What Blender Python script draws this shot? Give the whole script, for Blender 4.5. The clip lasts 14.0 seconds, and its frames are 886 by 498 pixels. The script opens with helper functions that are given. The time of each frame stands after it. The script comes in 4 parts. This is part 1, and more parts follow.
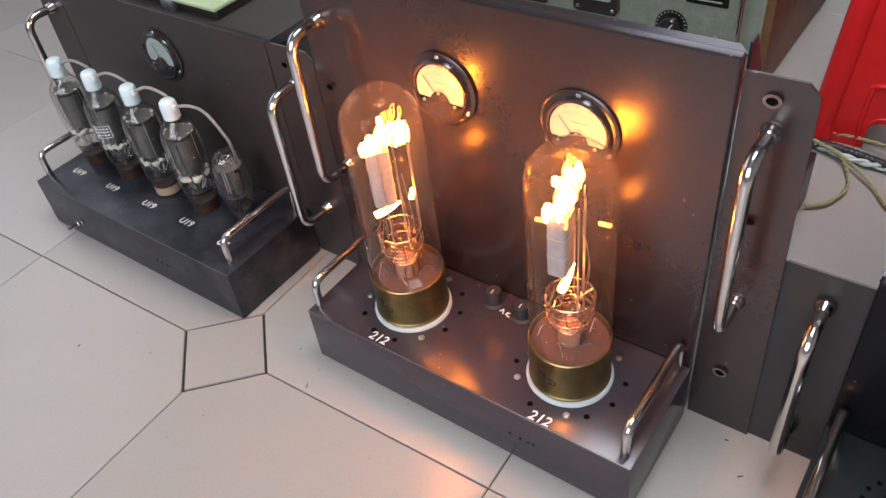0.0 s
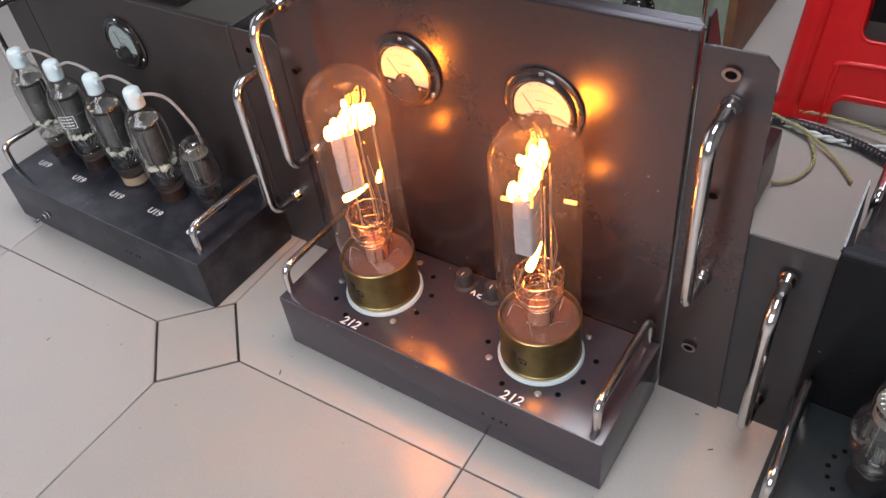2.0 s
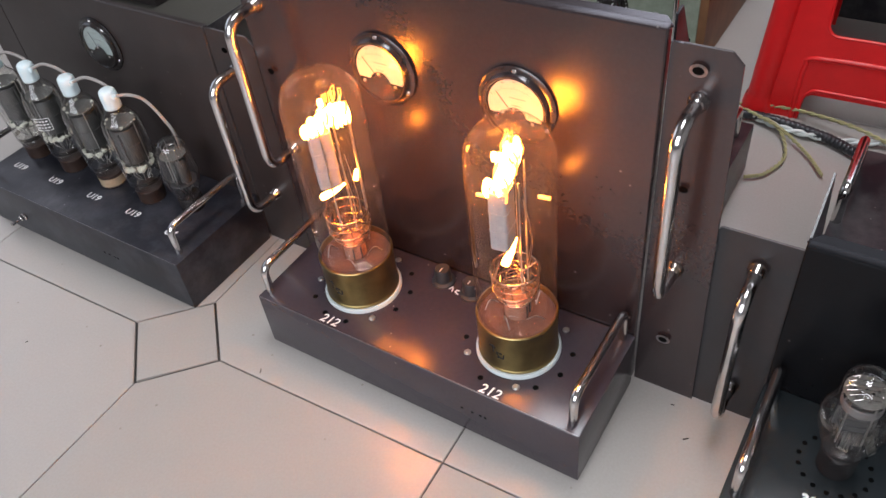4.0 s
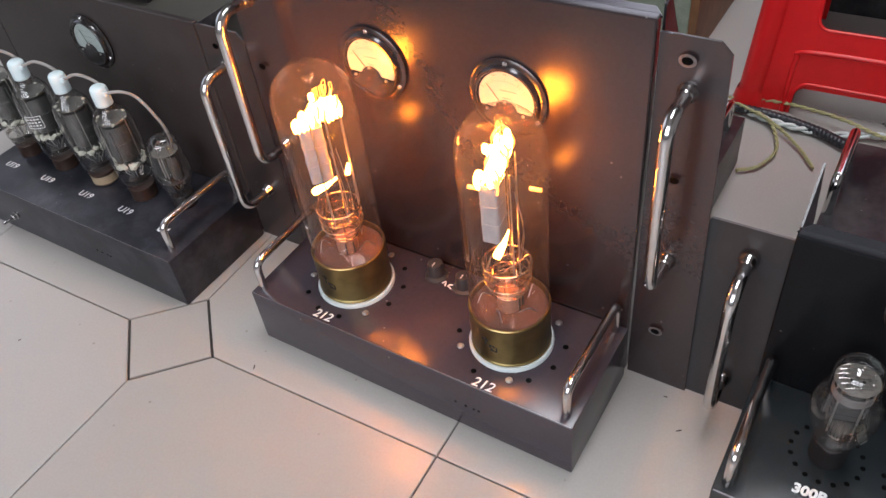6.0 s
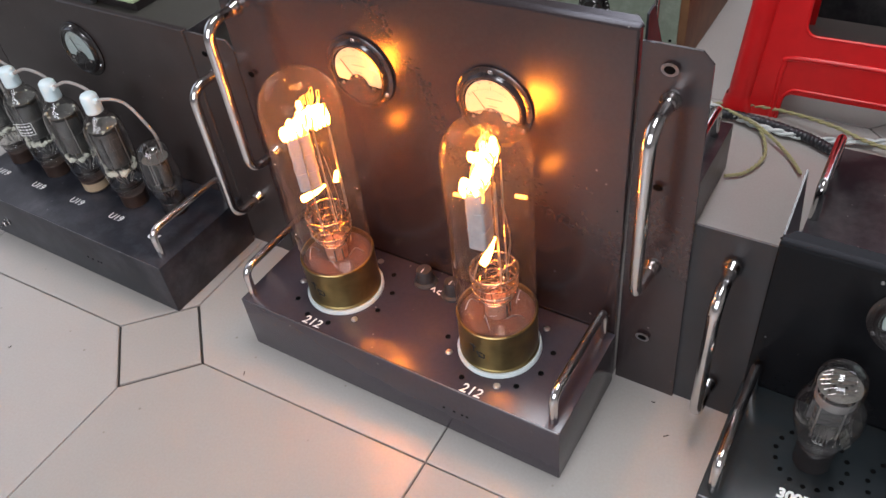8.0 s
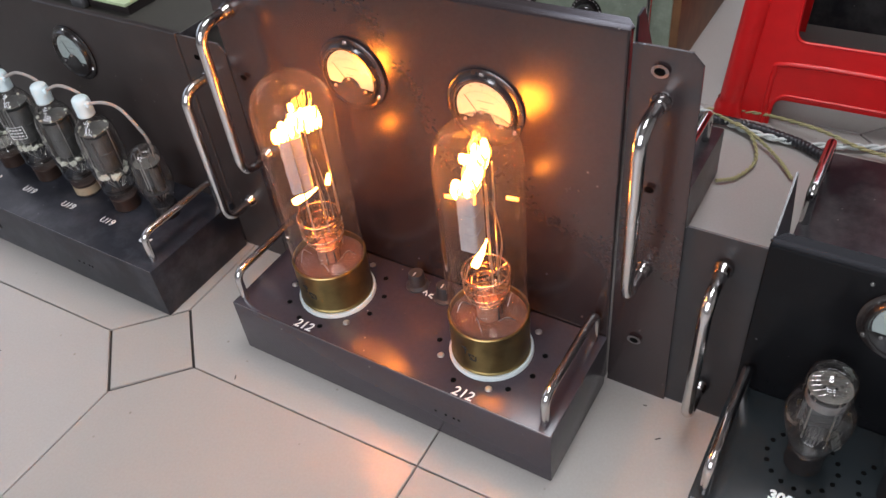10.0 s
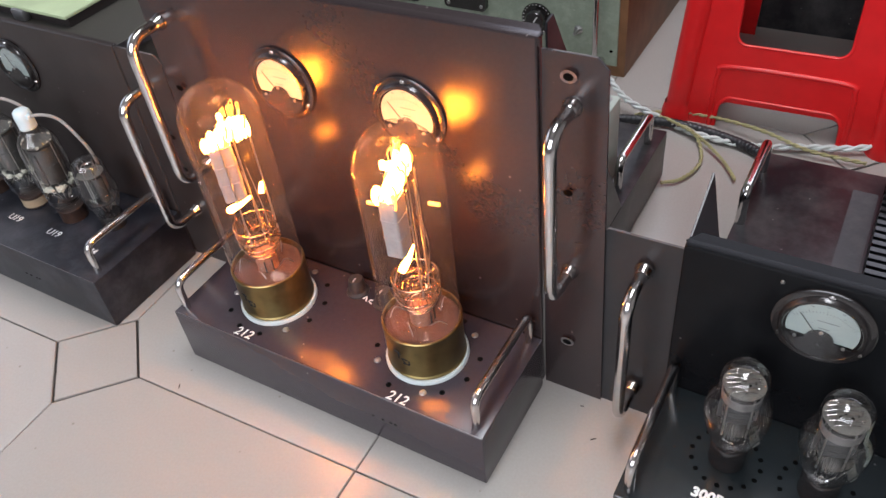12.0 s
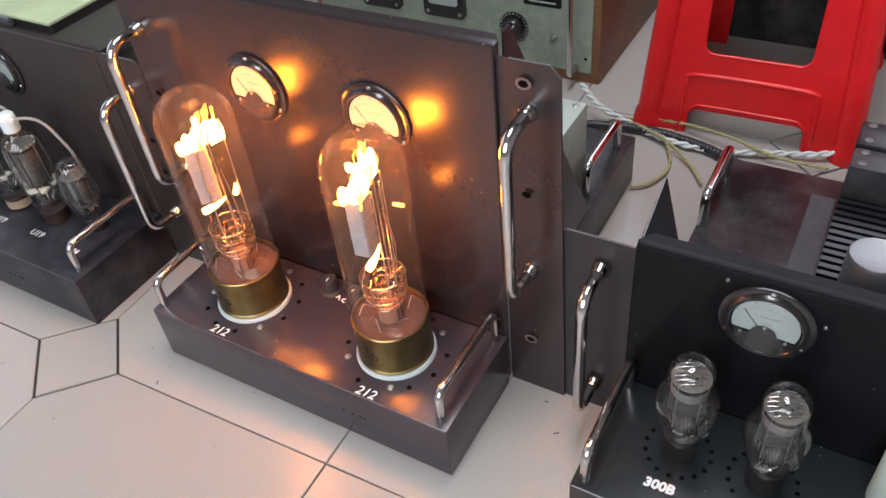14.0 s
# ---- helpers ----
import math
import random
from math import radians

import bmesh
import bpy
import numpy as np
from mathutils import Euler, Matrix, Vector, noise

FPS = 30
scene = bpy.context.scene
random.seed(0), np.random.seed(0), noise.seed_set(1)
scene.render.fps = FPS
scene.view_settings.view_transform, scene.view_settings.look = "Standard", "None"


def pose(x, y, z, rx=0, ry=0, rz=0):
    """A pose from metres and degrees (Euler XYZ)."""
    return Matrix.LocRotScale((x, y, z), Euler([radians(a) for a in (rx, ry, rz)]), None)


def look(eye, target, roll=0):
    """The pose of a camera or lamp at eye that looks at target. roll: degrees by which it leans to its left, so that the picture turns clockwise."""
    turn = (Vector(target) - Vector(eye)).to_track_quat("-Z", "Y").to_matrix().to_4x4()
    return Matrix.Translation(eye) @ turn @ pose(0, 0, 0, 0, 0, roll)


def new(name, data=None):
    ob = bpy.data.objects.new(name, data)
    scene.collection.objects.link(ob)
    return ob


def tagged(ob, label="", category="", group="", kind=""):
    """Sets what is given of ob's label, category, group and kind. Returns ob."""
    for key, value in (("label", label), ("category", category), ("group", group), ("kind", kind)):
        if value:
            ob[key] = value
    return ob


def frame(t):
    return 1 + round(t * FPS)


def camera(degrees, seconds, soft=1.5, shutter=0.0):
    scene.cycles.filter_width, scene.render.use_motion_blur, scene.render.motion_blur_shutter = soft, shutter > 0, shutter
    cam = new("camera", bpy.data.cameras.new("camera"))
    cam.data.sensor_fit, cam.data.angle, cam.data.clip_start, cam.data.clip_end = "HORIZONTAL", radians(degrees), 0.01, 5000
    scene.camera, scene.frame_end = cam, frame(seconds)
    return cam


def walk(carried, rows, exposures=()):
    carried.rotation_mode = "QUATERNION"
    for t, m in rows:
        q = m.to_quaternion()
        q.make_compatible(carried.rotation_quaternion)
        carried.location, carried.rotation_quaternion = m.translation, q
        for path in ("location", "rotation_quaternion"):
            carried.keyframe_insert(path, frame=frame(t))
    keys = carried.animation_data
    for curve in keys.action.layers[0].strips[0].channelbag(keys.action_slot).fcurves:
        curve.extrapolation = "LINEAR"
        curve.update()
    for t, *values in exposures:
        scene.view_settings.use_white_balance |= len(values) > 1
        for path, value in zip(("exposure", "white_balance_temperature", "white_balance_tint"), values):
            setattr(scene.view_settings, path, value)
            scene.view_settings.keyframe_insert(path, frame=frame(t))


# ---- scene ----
cam = camera(58.5, 14.0)
PATH = [
    (0, (0.57, -0.403, 0.754), (-0.399, 0.731, -0.579), -7.9),
    (0.5, (0.573, -0.403, 0.748), (-0.381, 0.735, -0.591), -8.1),
    (1, (0.577, -0.401, 0.748), (-0.368, 0.737, -0.598), -8.2),
    (1.5, (0.58, -0.401, 0.749), (-0.353, 0.742, -0.6), -8.1),
    (2, (0.582, -0.401, 0.747), (-0.337, 0.745, -0.61), -8.0),
    (2.5, (0.582, -0.401, 0.747), (-0.326, 0.749, -0.615), -7.9),
    (3, (0.585, -0.401, 0.749), (-0.31, 0.759, -0.613), -7.6),
    (3.5, (0.586, -0.4, 0.753), (-0.299, 0.764, -0.612), -7.5),
    (4, (0.591, -0.405, 0.751), (-0.289, 0.763, -0.613), -7.6),
    (6.5, (0.597, -0.408, 0.746), (-0.273, 0.767, -0.618), -7.7),
    (7, (0.599, -0.405, 0.748), (-0.271, 0.772, -0.615), -7.7),
    (7.5, (0.603, -0.403, 0.751), (-0.266, 0.777, -0.611), -7.7),
    (10, (0.609, -0.406, 0.746), (-0.251, 0.799, -0.599), -7.1),
    (10.5, (0.616, -0.403, 0.747), (-0.241, 0.806, -0.596), -7.2),
    (11, (0.627, -0.399, 0.745), (-0.226, 0.815, -0.595), -7.2),
    (11.5, (0.643, -0.392, 0.744), (-0.207, 0.827, -0.595), -7.3),
    (12, (0.665, -0.381, 0.745), (-0.178, 0.846, -0.591), -7.4),
    (12.5, (0.673, -0.384, 0.75), (-0.166, 0.847, -0.585), -7.4),
    (13, (0.682, -0.388, 0.75), (-0.152, 0.847, -0.584), -7.2),
    (13.5, (0.691, -0.386, 0.756), (-0.141, 0.855, -0.574), -7.0),
    (14, (0.705, -0.39, 0.758), (-0.13, 0.854, -0.568), -6.8),
]
walk(cam, [(t, look(eye, target, roll)) for t, eye, target, roll in PATH], [(0.0, 0.08, 6500, 16), (3.5, 0.07, 6500, 16), (11.0, 0.03, 6500, 16), (12.0, 0.2, 6500, 16), (14.0, 0.2, 6500, 16)])

# ---- light ----
world = bpy.data.worlds.new("world")
scene.world = world
world.use_nodes = True
wn = world.node_tree
sky = wn.nodes.new("ShaderNodeTexSky")
sky.sky_type, sky.sun_disc = "NISHITA", False
sky.sun_elevation, sky.sun_rotation = radians(40), radians(-60)
wn.links.new(sky.outputs[0], wn.nodes["Background"].inputs[0])
wn.nodes["Background"].inputs[1].default_value = 0.1


def area_lamp(name, m, sx, sy, power, colour):
    data = bpy.data.lights.new(name, "AREA")
    data.shape, data.size, data.size_y = "RECTANGLE", sx, sy
    data.energy, data.color = power, colour
    ob = new(name, data)
    ob.matrix_world = m
    return ob


# unseen soft lamps, added at the wall openings and under the ceiling as fill
area_lamp("left_fill_light", look((-2.26, -0.3, 1.5), (0, 0.1, 0.1)), 2.0, 1.5, 6, (0.88, 0.95, 1.0))
area_lamp("front_fill_light", look((0.6, -2.46, 1.6), (0.5, 0.2, 0.2)), 2.4, 1.6, 71, (0.90, 0.96, 1.0))
area_lamp("overhead_fill_light", look((0.45, 0.3, 2.66), (0.45, 0.3, 0)), 0.6, 1.2, 40, (0.91, 0.96, 1.0))
area_lamp("back_fill_light", look((0.7, 2.26, 1.75), (0.5, 0.2, 0.1)), 2.4, 1.0, 20, (0.86, 0.90, 1.0))


# ---- materials ----


def material(name, colour, rough=0.5, metal=0.0, spots=0.15, scale=60.0, bump=0.0, coarse=6.0, rough_var=0.0, tint=None, coat=0.0):
    """Principled paint with variation at a fine and a coarse scale."""
    m = bpy.data.materials.new(name)
    m.use_nodes = True
    nt, nodes = m.node_tree, m.node_tree.nodes
    p = nodes["Principled BSDF"]
    p.inputs["Roughness"].default_value, p.inputs["Metallic"].default_value = rough, metal
    p.inputs["Coat Weight"].default_value = coat
    pos = nodes.new("ShaderNodeTexCoord")
    fine, big = nodes.new("ShaderNodeTexNoise"), nodes.new("ShaderNodeTexNoise")
    for n, sc in ((fine, scale), (big, coarse)):
        n.inputs["Scale"].default_value, n.inputs["Detail"].default_value = sc, 5.0
        nt.links.new(pos.outputs["Object"], n.inputs["Vector"])
    add = nodes.new("ShaderNodeMath")
    add.operation = "ADD"
    nt.links.new(fine.outputs["Fac"], add.inputs[0])
    nt.links.new(big.outputs["Fac"], add.inputs[1])
    ramp = nodes.new("ShaderNodeValToRGB")
    ramp.color_ramp.elements[0].position, ramp.color_ramp.elements[1].position = 0.33, 0.66
    lo = [c * (1 - spots) for c in colour]
    hi = [min(1, c * (1 + spots)) for c in (tint or colour)]
    ramp.color_ramp.elements[0].color, ramp.color_ramp.elements[1].color = (*lo, 1), (*hi, 1)
    half = nodes.new("ShaderNodeMath")
    half.operation = "MULTIPLY"
    half.inputs[1].default_value = 0.5
    nt.links.new(add.outputs[0], half.inputs[0])
    nt.links.new(half.outputs[0], ramp.inputs[0])
    nt.links.new(ramp.outputs[0], p.inputs["Base Color"])
    if rough_var:
        rr = nodes.new("ShaderNodeMapRange")
        rr.inputs["From Min"].default_value, rr.inputs["From Max"].default_value = 0.35, 0.65
        rr.inputs["To Min"].default_value, rr.inputs["To Max"].default_value = max(0.02, rough - rough_var), min(1, rough + rough_var)
        nt.links.new(half.outputs[0], rr.inputs["Value"])
        nt.links.new(rr.outputs[0], p.inputs["Roughness"])
    if bump:
        b = nodes.new("ShaderNodeBump")
        b.inputs["Strength"].default_value, b.inputs["Distance"].default_value = bump, 0.001
        nt.links.new(fine.outputs["Fac"], b.inputs["Height"])
        nt.links.new(b.outputs[0], p.inputs["Normal"])
    return m


def scuffed(name, colour, rough, dust, dust_amount, scale=14.0, spec=0.5):
    """Satin paint with grey dust in patches and fine pale scratches."""
    m = material(name, colour, rough, 0.0, 0.08, 240.0, 0.0, 9.0)
    m.node_tree.nodes["Principled BSDF"].inputs["Specular IOR Level"].default_value = spec
    nt, nodes = m.node_tree, m.node_tree.nodes
    p = nodes["Principled BSDF"]
    base = p.inputs["Base Color"].links[0].from_socket
    pos = nodes.new("ShaderNodeTexCoord")
    n1 = nodes.new("ShaderNodeTexNoise")
    n1.inputs["Scale"].default_value, n1.inputs["Detail"].default_value, n1.inputs["Roughness"].default_value = scale, 8.0, 0.7
    nt.links.new(pos.outputs["Object"], n1.inputs["Vector"])
    r1 = nodes.new("ShaderNodeMapRange")
    r1.inputs["From Min"].default_value, r1.inputs["From Max"].default_value = 0.45, 0.8
    r1.inputs["To Max"].default_value = dust_amount
    nt.links.new(n1.outputs["Fac"], r1.inputs["Value"])
    vor = nodes.new("ShaderNodeTexVoronoi")
    vor.inputs["Scale"].default_value = 95.0
    nt.links.new(pos.outputs["Object"], vor.inputs["Vector"])
    speck = nodes.new("ShaderNodeMapRange")
    speck.inputs["From Min"].default_value, speck.inputs["From Max"].default_value = 0.13, 0.08
    speck.inputs["To Max"].default_value = 0.55
    nt.links.new(vor.outputs["Distance"], speck.inputs["Value"])
    keep = nodes.new("ShaderNodeMath")
    keep.operation = "GREATER_THAN"
    keep.inputs[1].default_value = 0.93
    sep = nodes.new("ShaderNodeSeparateColor")
    nt.links.new(vor.outputs["Color"], sep.inputs[0])
    nt.links.new(sep.outputs[0], keep.inputs[0])
    few = nodes.new("ShaderNodeMath")
    few.operation = "MULTIPLY"
    nt.links.new(speck.outputs[0], few.inputs[0])
    nt.links.new(keep.outputs[0], few.inputs[1])
    both = nodes.new("ShaderNodeMath")
    both.operation, both.use_clamp = "ADD", True
    nt.links.new(r1.outputs[0], both.inputs[0])
    nt.links.new(few.outputs[0], both.inputs[1])
    mix = nodes.new("ShaderNodeMix")
    mix.data_type = "RGBA"
    mix.inputs["B"].default_value = (*dust, 1)
    nt.links.new(both.outputs[0], mix.inputs["Factor"])
    nt.links.new(base, mix.inputs["A"])
    nt.links.new(mix.outputs["Result"], p.inputs["Base Color"])
    return m


def thin_glass(name, tint=(1, 1, 1), gloss=1.0, film=0.0, rim=None):
    """Clear thin glass; film is the share of a scattering veil that stands in for bloom haze."""
    m = bpy.data.materials.new(name)
    m.use_nodes = True
    nt, nodes = m.node_tree, m.node_tree.nodes
    nodes.remove(nodes["Principled BSDF"])
    clear, shine, mix = nodes.new("ShaderNodeBsdfTransparent"), nodes.new("ShaderNodeBsdfGlossy"), nodes.new("ShaderNodeMixShader")
    facing_out, power, mul = nodes.new("ShaderNodeLayerWeight"), nodes.new("ShaderNodeMath"), nodes.new("ShaderNodeMath")
    clear.inputs[0].default_value = (*tint, 1)
    shine.inputs["Roughness"].default_value = 0.04
    facing_out.inputs[0].default_value = 0.5
    power.operation, power.inputs[1].default_value = "POWER", 4.0
    mul.operation, mul.use_clamp = "MULTIPLY_ADD", True
    mul.inputs[1].default_value, mul.inputs[2].default_value = 0.75 * (rim or gloss), 0.055 * gloss
    nt.links.new(facing_out.outputs["Facing"], power.inputs[0])
    nt.links.new(power.outputs[0], mul.inputs[0])
    nt.links.new(mul.outputs[0], mix.inputs[0])
    nt.links.new(clear.outputs[0], mix.inputs[1])
    nt.links.new(shine.outputs[0], mix.inputs[2])
    out = mix
    # pale veil mixed into the glass in place of the glow haze round tubes
    if film:
        haze, through_it, half, veil = nodes.new("ShaderNodeBsdfDiffuse"), nodes.new("ShaderNodeBsdfTranslucent"), nodes.new("ShaderNodeMixShader"), nodes.new("ShaderNodeMixShader")
        streak, pos, share = nodes.new("ShaderNodeTexNoise"), nodes.new("ShaderNodeTexCoord"), nodes.new("ShaderNodeMapRange")
        haze.inputs[0].default_value = through_it.inputs[0].default_value = (0.78, 0.80, 0.82, 1)
        streak.inputs["Scale"].default_value, streak.inputs["Detail"].default_value = 28.0, 4.0
        nt.links.new(pos.outputs["Object"], streak.inputs["Vector"])
        share.inputs["From Min"].default_value, share.inputs["From Max"].default_value = 0.3, 0.7
        share.inputs["To Min"].default_value, share.inputs["To Max"].default_value = film * 0.6, film * 1.4
        nt.links.new(streak.outputs["Fac"], share.inputs["Value"])
        nt.links.new(haze.outputs[0], half.inputs[1])
        nt.links.new(through_it.outputs[0], half.inputs[2])
        nt.links.new(share.outputs[0], veil.inputs[0])
        nt.links.new(mix.outputs[0], veil.inputs[1])
        nt.links.new(half.outputs[0], veil.inputs[2])
        out = veil
    nt.links.new(out.outputs[0], nodes["Material Output"].inputs[0])
    return m


def glowing(name, colour, strength):
    m = bpy.data.materials.new(name)
    m.use_nodes = True
    p = m.node_tree.nodes["Principled BSDF"]
    p.inputs["Base Color"].default_value = (0.3, 0.25, 0.2, 1)
    p.inputs["Emission Color"].default_value, p.inputs["Emission Strength"].default_value = (*colour, 1), strength
    return m


def tile_material(name, colour, rough):
    m = material(name, colour, rough, 0.0, 0.05, 320.0, 0.0, 5.0)
    nt, nodes = m.node_tree, m.node_tree.nodes
    p = nodes["Principled BSDF"]
    base = p.inputs["Base Color"].links[0].from_socket
    info, hsv = nodes.new("ShaderNodeObjectInfo"), nodes.new("ShaderNodeHueSaturation")
    mr = nodes.new("ShaderNodeMapRange")
    mr.inputs["To Min"].default_value, mr.inputs["To Max"].default_value = 0.95, 1.05
    nt.links.new(info.outputs["Random"], mr.inputs["Value"])
    nt.links.new(mr.outputs[0], hsv.inputs["Value"])
    # sparse dark flecks of dirt
    pos, vor, spot = nodes.new("ShaderNodeTexCoord"), nodes.new("ShaderNodeTexVoronoi"), nodes.new("ShaderNodeMapRange")
    vor.inputs["Scale"].default_value = 22.0
    nt.links.new(pos.outputs["Object"], vor.inputs["Vector"])
    spot.inputs["From Min"].default_value, spot.inputs["From Max"].default_value = 0.05, 0.02
    spot.inputs["To Max"].default_value = 0.6
    nt.links.new(vor.outputs["Distance"], spot.inputs["Value"])
    mix = nodes.new("ShaderNodeMix")
    mix.data_type = "RGBA"
    mix.inputs["B"].default_value = (0.16, 0.13, 0.1, 1)
    nt.links.new(spot.outputs[0], mix.inputs["Factor"])
    nt.links.new(base, hsv.inputs["Color"])
    nt.links.new(hsv.outputs[0], mix.inputs["A"])
    nt.links.new(mix.outputs["Result"], p.inputs["Base Color"])
    return m


M_PANEL = scuffed("satin_dark_paint", (0.026, 0.0178, 0.0185), 0.23, (0.2, 0.18, 0.17), 0.015, spec=0.6)
M_BLACK = scuffed("satin_black_paint", (0.005, 0.006, 0.0075), 0.30, (0.15, 0.15, 0.15), 0.03)
M_DEEPBLACK = scuffed("deep_black_paint", (0.005, 0.0055, 0.0065), 0.26, (0.15, 0.15, 0.15), 0.02, spec=0.10)
M_CHARCOAL = scuffed("chipped_charcoal_paint", (0.018, 0.018, 0.020), 0.4, (0.3, 0.3, 0.3), 0.03)
# these two chassis colours are lifted above the panels' to hold the tops' sheen
M_CHASSIS = scuffed("purple_brown_sheen_paint", (0.044, 0.035, 0.043), 0.21, (0.25, 0.23, 0.22), 0.03, spec=0.48)
M_CHASSIS_BLUE = scuffed("blue_black_sheen_paint", (0.013, 0.017, 0.019), 0.20, (0.2, 0.2, 0.2), 0.04, spec=0.7)
M_CHASSIS_DUSTY = scuffed("dusty_black_chassis_paint", (0.012, 0.013, 0.018), 0.33, (0.22, 0.22, 0.25), 0.24, 20.0, spec=0.4)
M_BROWNBLACK = scuffed("brown_black_paint", (0.032, 0.0255, 0.0245), 0.36, (0.2, 0.19, 0.18), 0.06, spec=0.38)
M_DUSTY = scuffed("dusty_black_paint", (0.010, 0.010, 0.013), 0.34, (0.3, 0.29, 0.28), 0.3, 11.0)
M_STRIP = scuffed("dust_grey_paint", (0.05, 0.05, 0.055), 0.5, (0.16, 0.16, 0.16), 0.35, 30.0)
M_COVER = scuffed("olive_grey_paint", (0.060, 0.056, 0.048), 0.33, (0.18, 0.17, 0.14), 0.2, 7.0)
M_EDGE = material("worn_edge", (0.10, 0.095, 0.10), 0.35, 0.4, 0.4, 200.0)
M_CHROME = material("chrome", (0.64, 0.62, 0.61), 0.17, 1.0, 0.08, 90.0, 0.02, 20.0, 0.04)
M_BARE = material("bare_chipped_metal", (0.13, 0.12, 0.12), 0.6, 0.3, 0.5, 500.0)
M_STEEL = material("dull_steel", (0.40, 0.39, 0.38), 0.38, 1.0, 0.2, 300.0)
M_BRASS = material("aged_brass", (0.34, 0.255, 0.105), 0.37, 1.0, 0.3, 70.0, 0.05, 22.0, 0.1)
M_CERAMIC = material("white_ceramic", (0.62, 0.68, 0.68), 0.3, 0.0, 0.04)
M_HOLE = material("hole_dark", (0.004, 0.004, 0.004), 0.9, 0.0, 0.1)
M_HOLE.node_tree.nodes["Principled BSDF"].inputs["Specular IOR Level"].default_value = 0.0
M_BAKELITE = material("black_bakelite", (0.014, 0.012, 0.012), 0.27, 0.0, 0.15, 120.0, coat=0.5)
# black bakelite with the brown panel's reflection put into its base colour
M_BROWNSHELL = material("panel_reflecting_bakelite", (0.026, 0.019, 0.019), 0.25, 0.0, 0.15, 120.0, coat=0.4)
M_KNOB = material("grey_black_knob", (0.028, 0.026, 0.027), 0.5, 0.0, 0.2, 200.0)
# the reddish filament glow inside the tube base, put in as colour
M_BASE_GLOW = material("red_brown_base_glow", (0.10, 0.050, 0.034), 0.7, 0.0, 0.3, 200.0)
M_BROWNBASE = material("brown_bakelite", (0.035, 0.020, 0.015), 0.4, 0.0, 0.25, 120.0)
M_DIAL = material("dial_paper", (0.36, 0.42, 0.40), 0.30, 0.0, 0.04, 120.0)
M_FAINT = material("faded_print", (0.19, 0.21, 0.20), 0.6)
M_INK = material("dark_ink", (0.02, 0.02, 0.02), 0.7)
M_WHITEPAINT = material("white_marker", (0.82, 0.82, 0.8), 0.6, 0.0, 0.12, 900.0)
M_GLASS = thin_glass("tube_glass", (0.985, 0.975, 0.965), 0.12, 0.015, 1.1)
M_PANE = thin_glass("meter_glass", (0.98, 0.98, 0.98), 0.8)
M_GREYGLASS = thin_glass("smoky_tube_glass", (0.97, 0.97, 0.955), 1.3, 0.008, 2.2)
M_PLATE = material("grey_anode", (0.36, 0.35, 0.36), 0.6, 0.1, 0.12, 160.0)
M_DARKPLATE = material("dark_anode", (0.045, 0.045, 0.047), 0.42, 0.2, 0.3, 90.0)
M_COPPER = material("copper_wire", (0.58, 0.41, 0.29), 0.25, 1.0, 0.1)
M_STEM = thin_glass("stem_glass", (1.0, 0.90, 0.83), 0.45, 0.03)
M_TOPMICA = material("smoky_mica", (0.10, 0.098, 0.088), 0.35, 0.0, 0.3, 200.0)
M_CRUMB = material("crumbly_insulator", (0.50, 0.50, 0.42), 0.8, 0.0, 0.2, 300.0, 0.3)
# the filament's orange light on the stem press is part of this colour
M_PRESS = material("orange_lit_press", (0.36, 0.19, 0.13), 0.4, 0.0, 0.2, 150.0)
M_TAN = material("tan_paper_band", (0.34, 0.26, 0.17), 0.7, 0.0, 0.25, 150.0)
M_RECTPLATE = material("mid_grey_anode", (0.058, 0.058, 0.056), 0.42, 0.3, 0.35, 70.0)
M_COLLAR = material("dull_pale_ring", (0.20, 0.19, 0.19), 0.45, 0.4, 0.15)
M_SMOKE = thin_glass("getter_film", (0.55, 0.52, 0.48), 2.0)
M_GETTER = material("getter_mirror", (0.55, 0.54, 0.52), 0.15, 1.0, 0.2)
M_FIL = glowing("hot_filament", (1.0, 0.25, 0.018), 165.0)
M_FIL_TIP = glowing("warm_filament_wire", (1.0, 0.34, 0.03), 4.5)
M_TILE = tile_material("glazed_floor_tile", (0.39, 0.365, 0.335), 0.24)
M_GROUT = material("dark_grout", (0.035, 0.03, 0.027), 0.9, 0.0, 0.3, 300.0, 0.3)
M_WALL = material("wall_plaster", (0.24, 0.23, 0.22), 0.9, 0.0, 0.06, 40.0, 0.1)
M_RED = material("red_plastic", (0.68, 0.013, 0.014), 0.34, 0.0, 0.10, 40.0, 0.03, 8.0, 0.06)
M_WOOD = material("brown_veneer", (0.22, 0.105, 0.045), 0.5, 0.0, 0.25, 30.0, 0.05, 8.0)
M_GREEN = scuffed("grey_green_enamel", (0.24, 0.29, 0.22), 0.5, (0.5, 0.52, 0.45), 0.5, 40.0)
M_PALEGREEN = material("pale_green_paint", (0.42, 0.50, 0.30), 0.5, 0.0, 0.15, 30.0)
M_PALEGREY = material("pale_grey_paint", (0.40, 0.46, 0.40), 0.5, 0.0, 0.1, 60.0)
M_SILVER = material("brushed_aluminium", (0.36, 0.36, 0.37), 0.5, 0.9, 0.06, 200.0)
M_CABLE_W = material("white_cable", (0.62, 0.66, 0.64), 0.45, 0.0, 0.15)
M_CABLE_Y = material("yellow_green_cable", (0.36, 0.33, 0.16), 0.45, 0.0, 0.15)
M_CABLE_B = material("black_conduit", (0.02, 0.02, 0.024), 0.4, 0.0, 0.15)
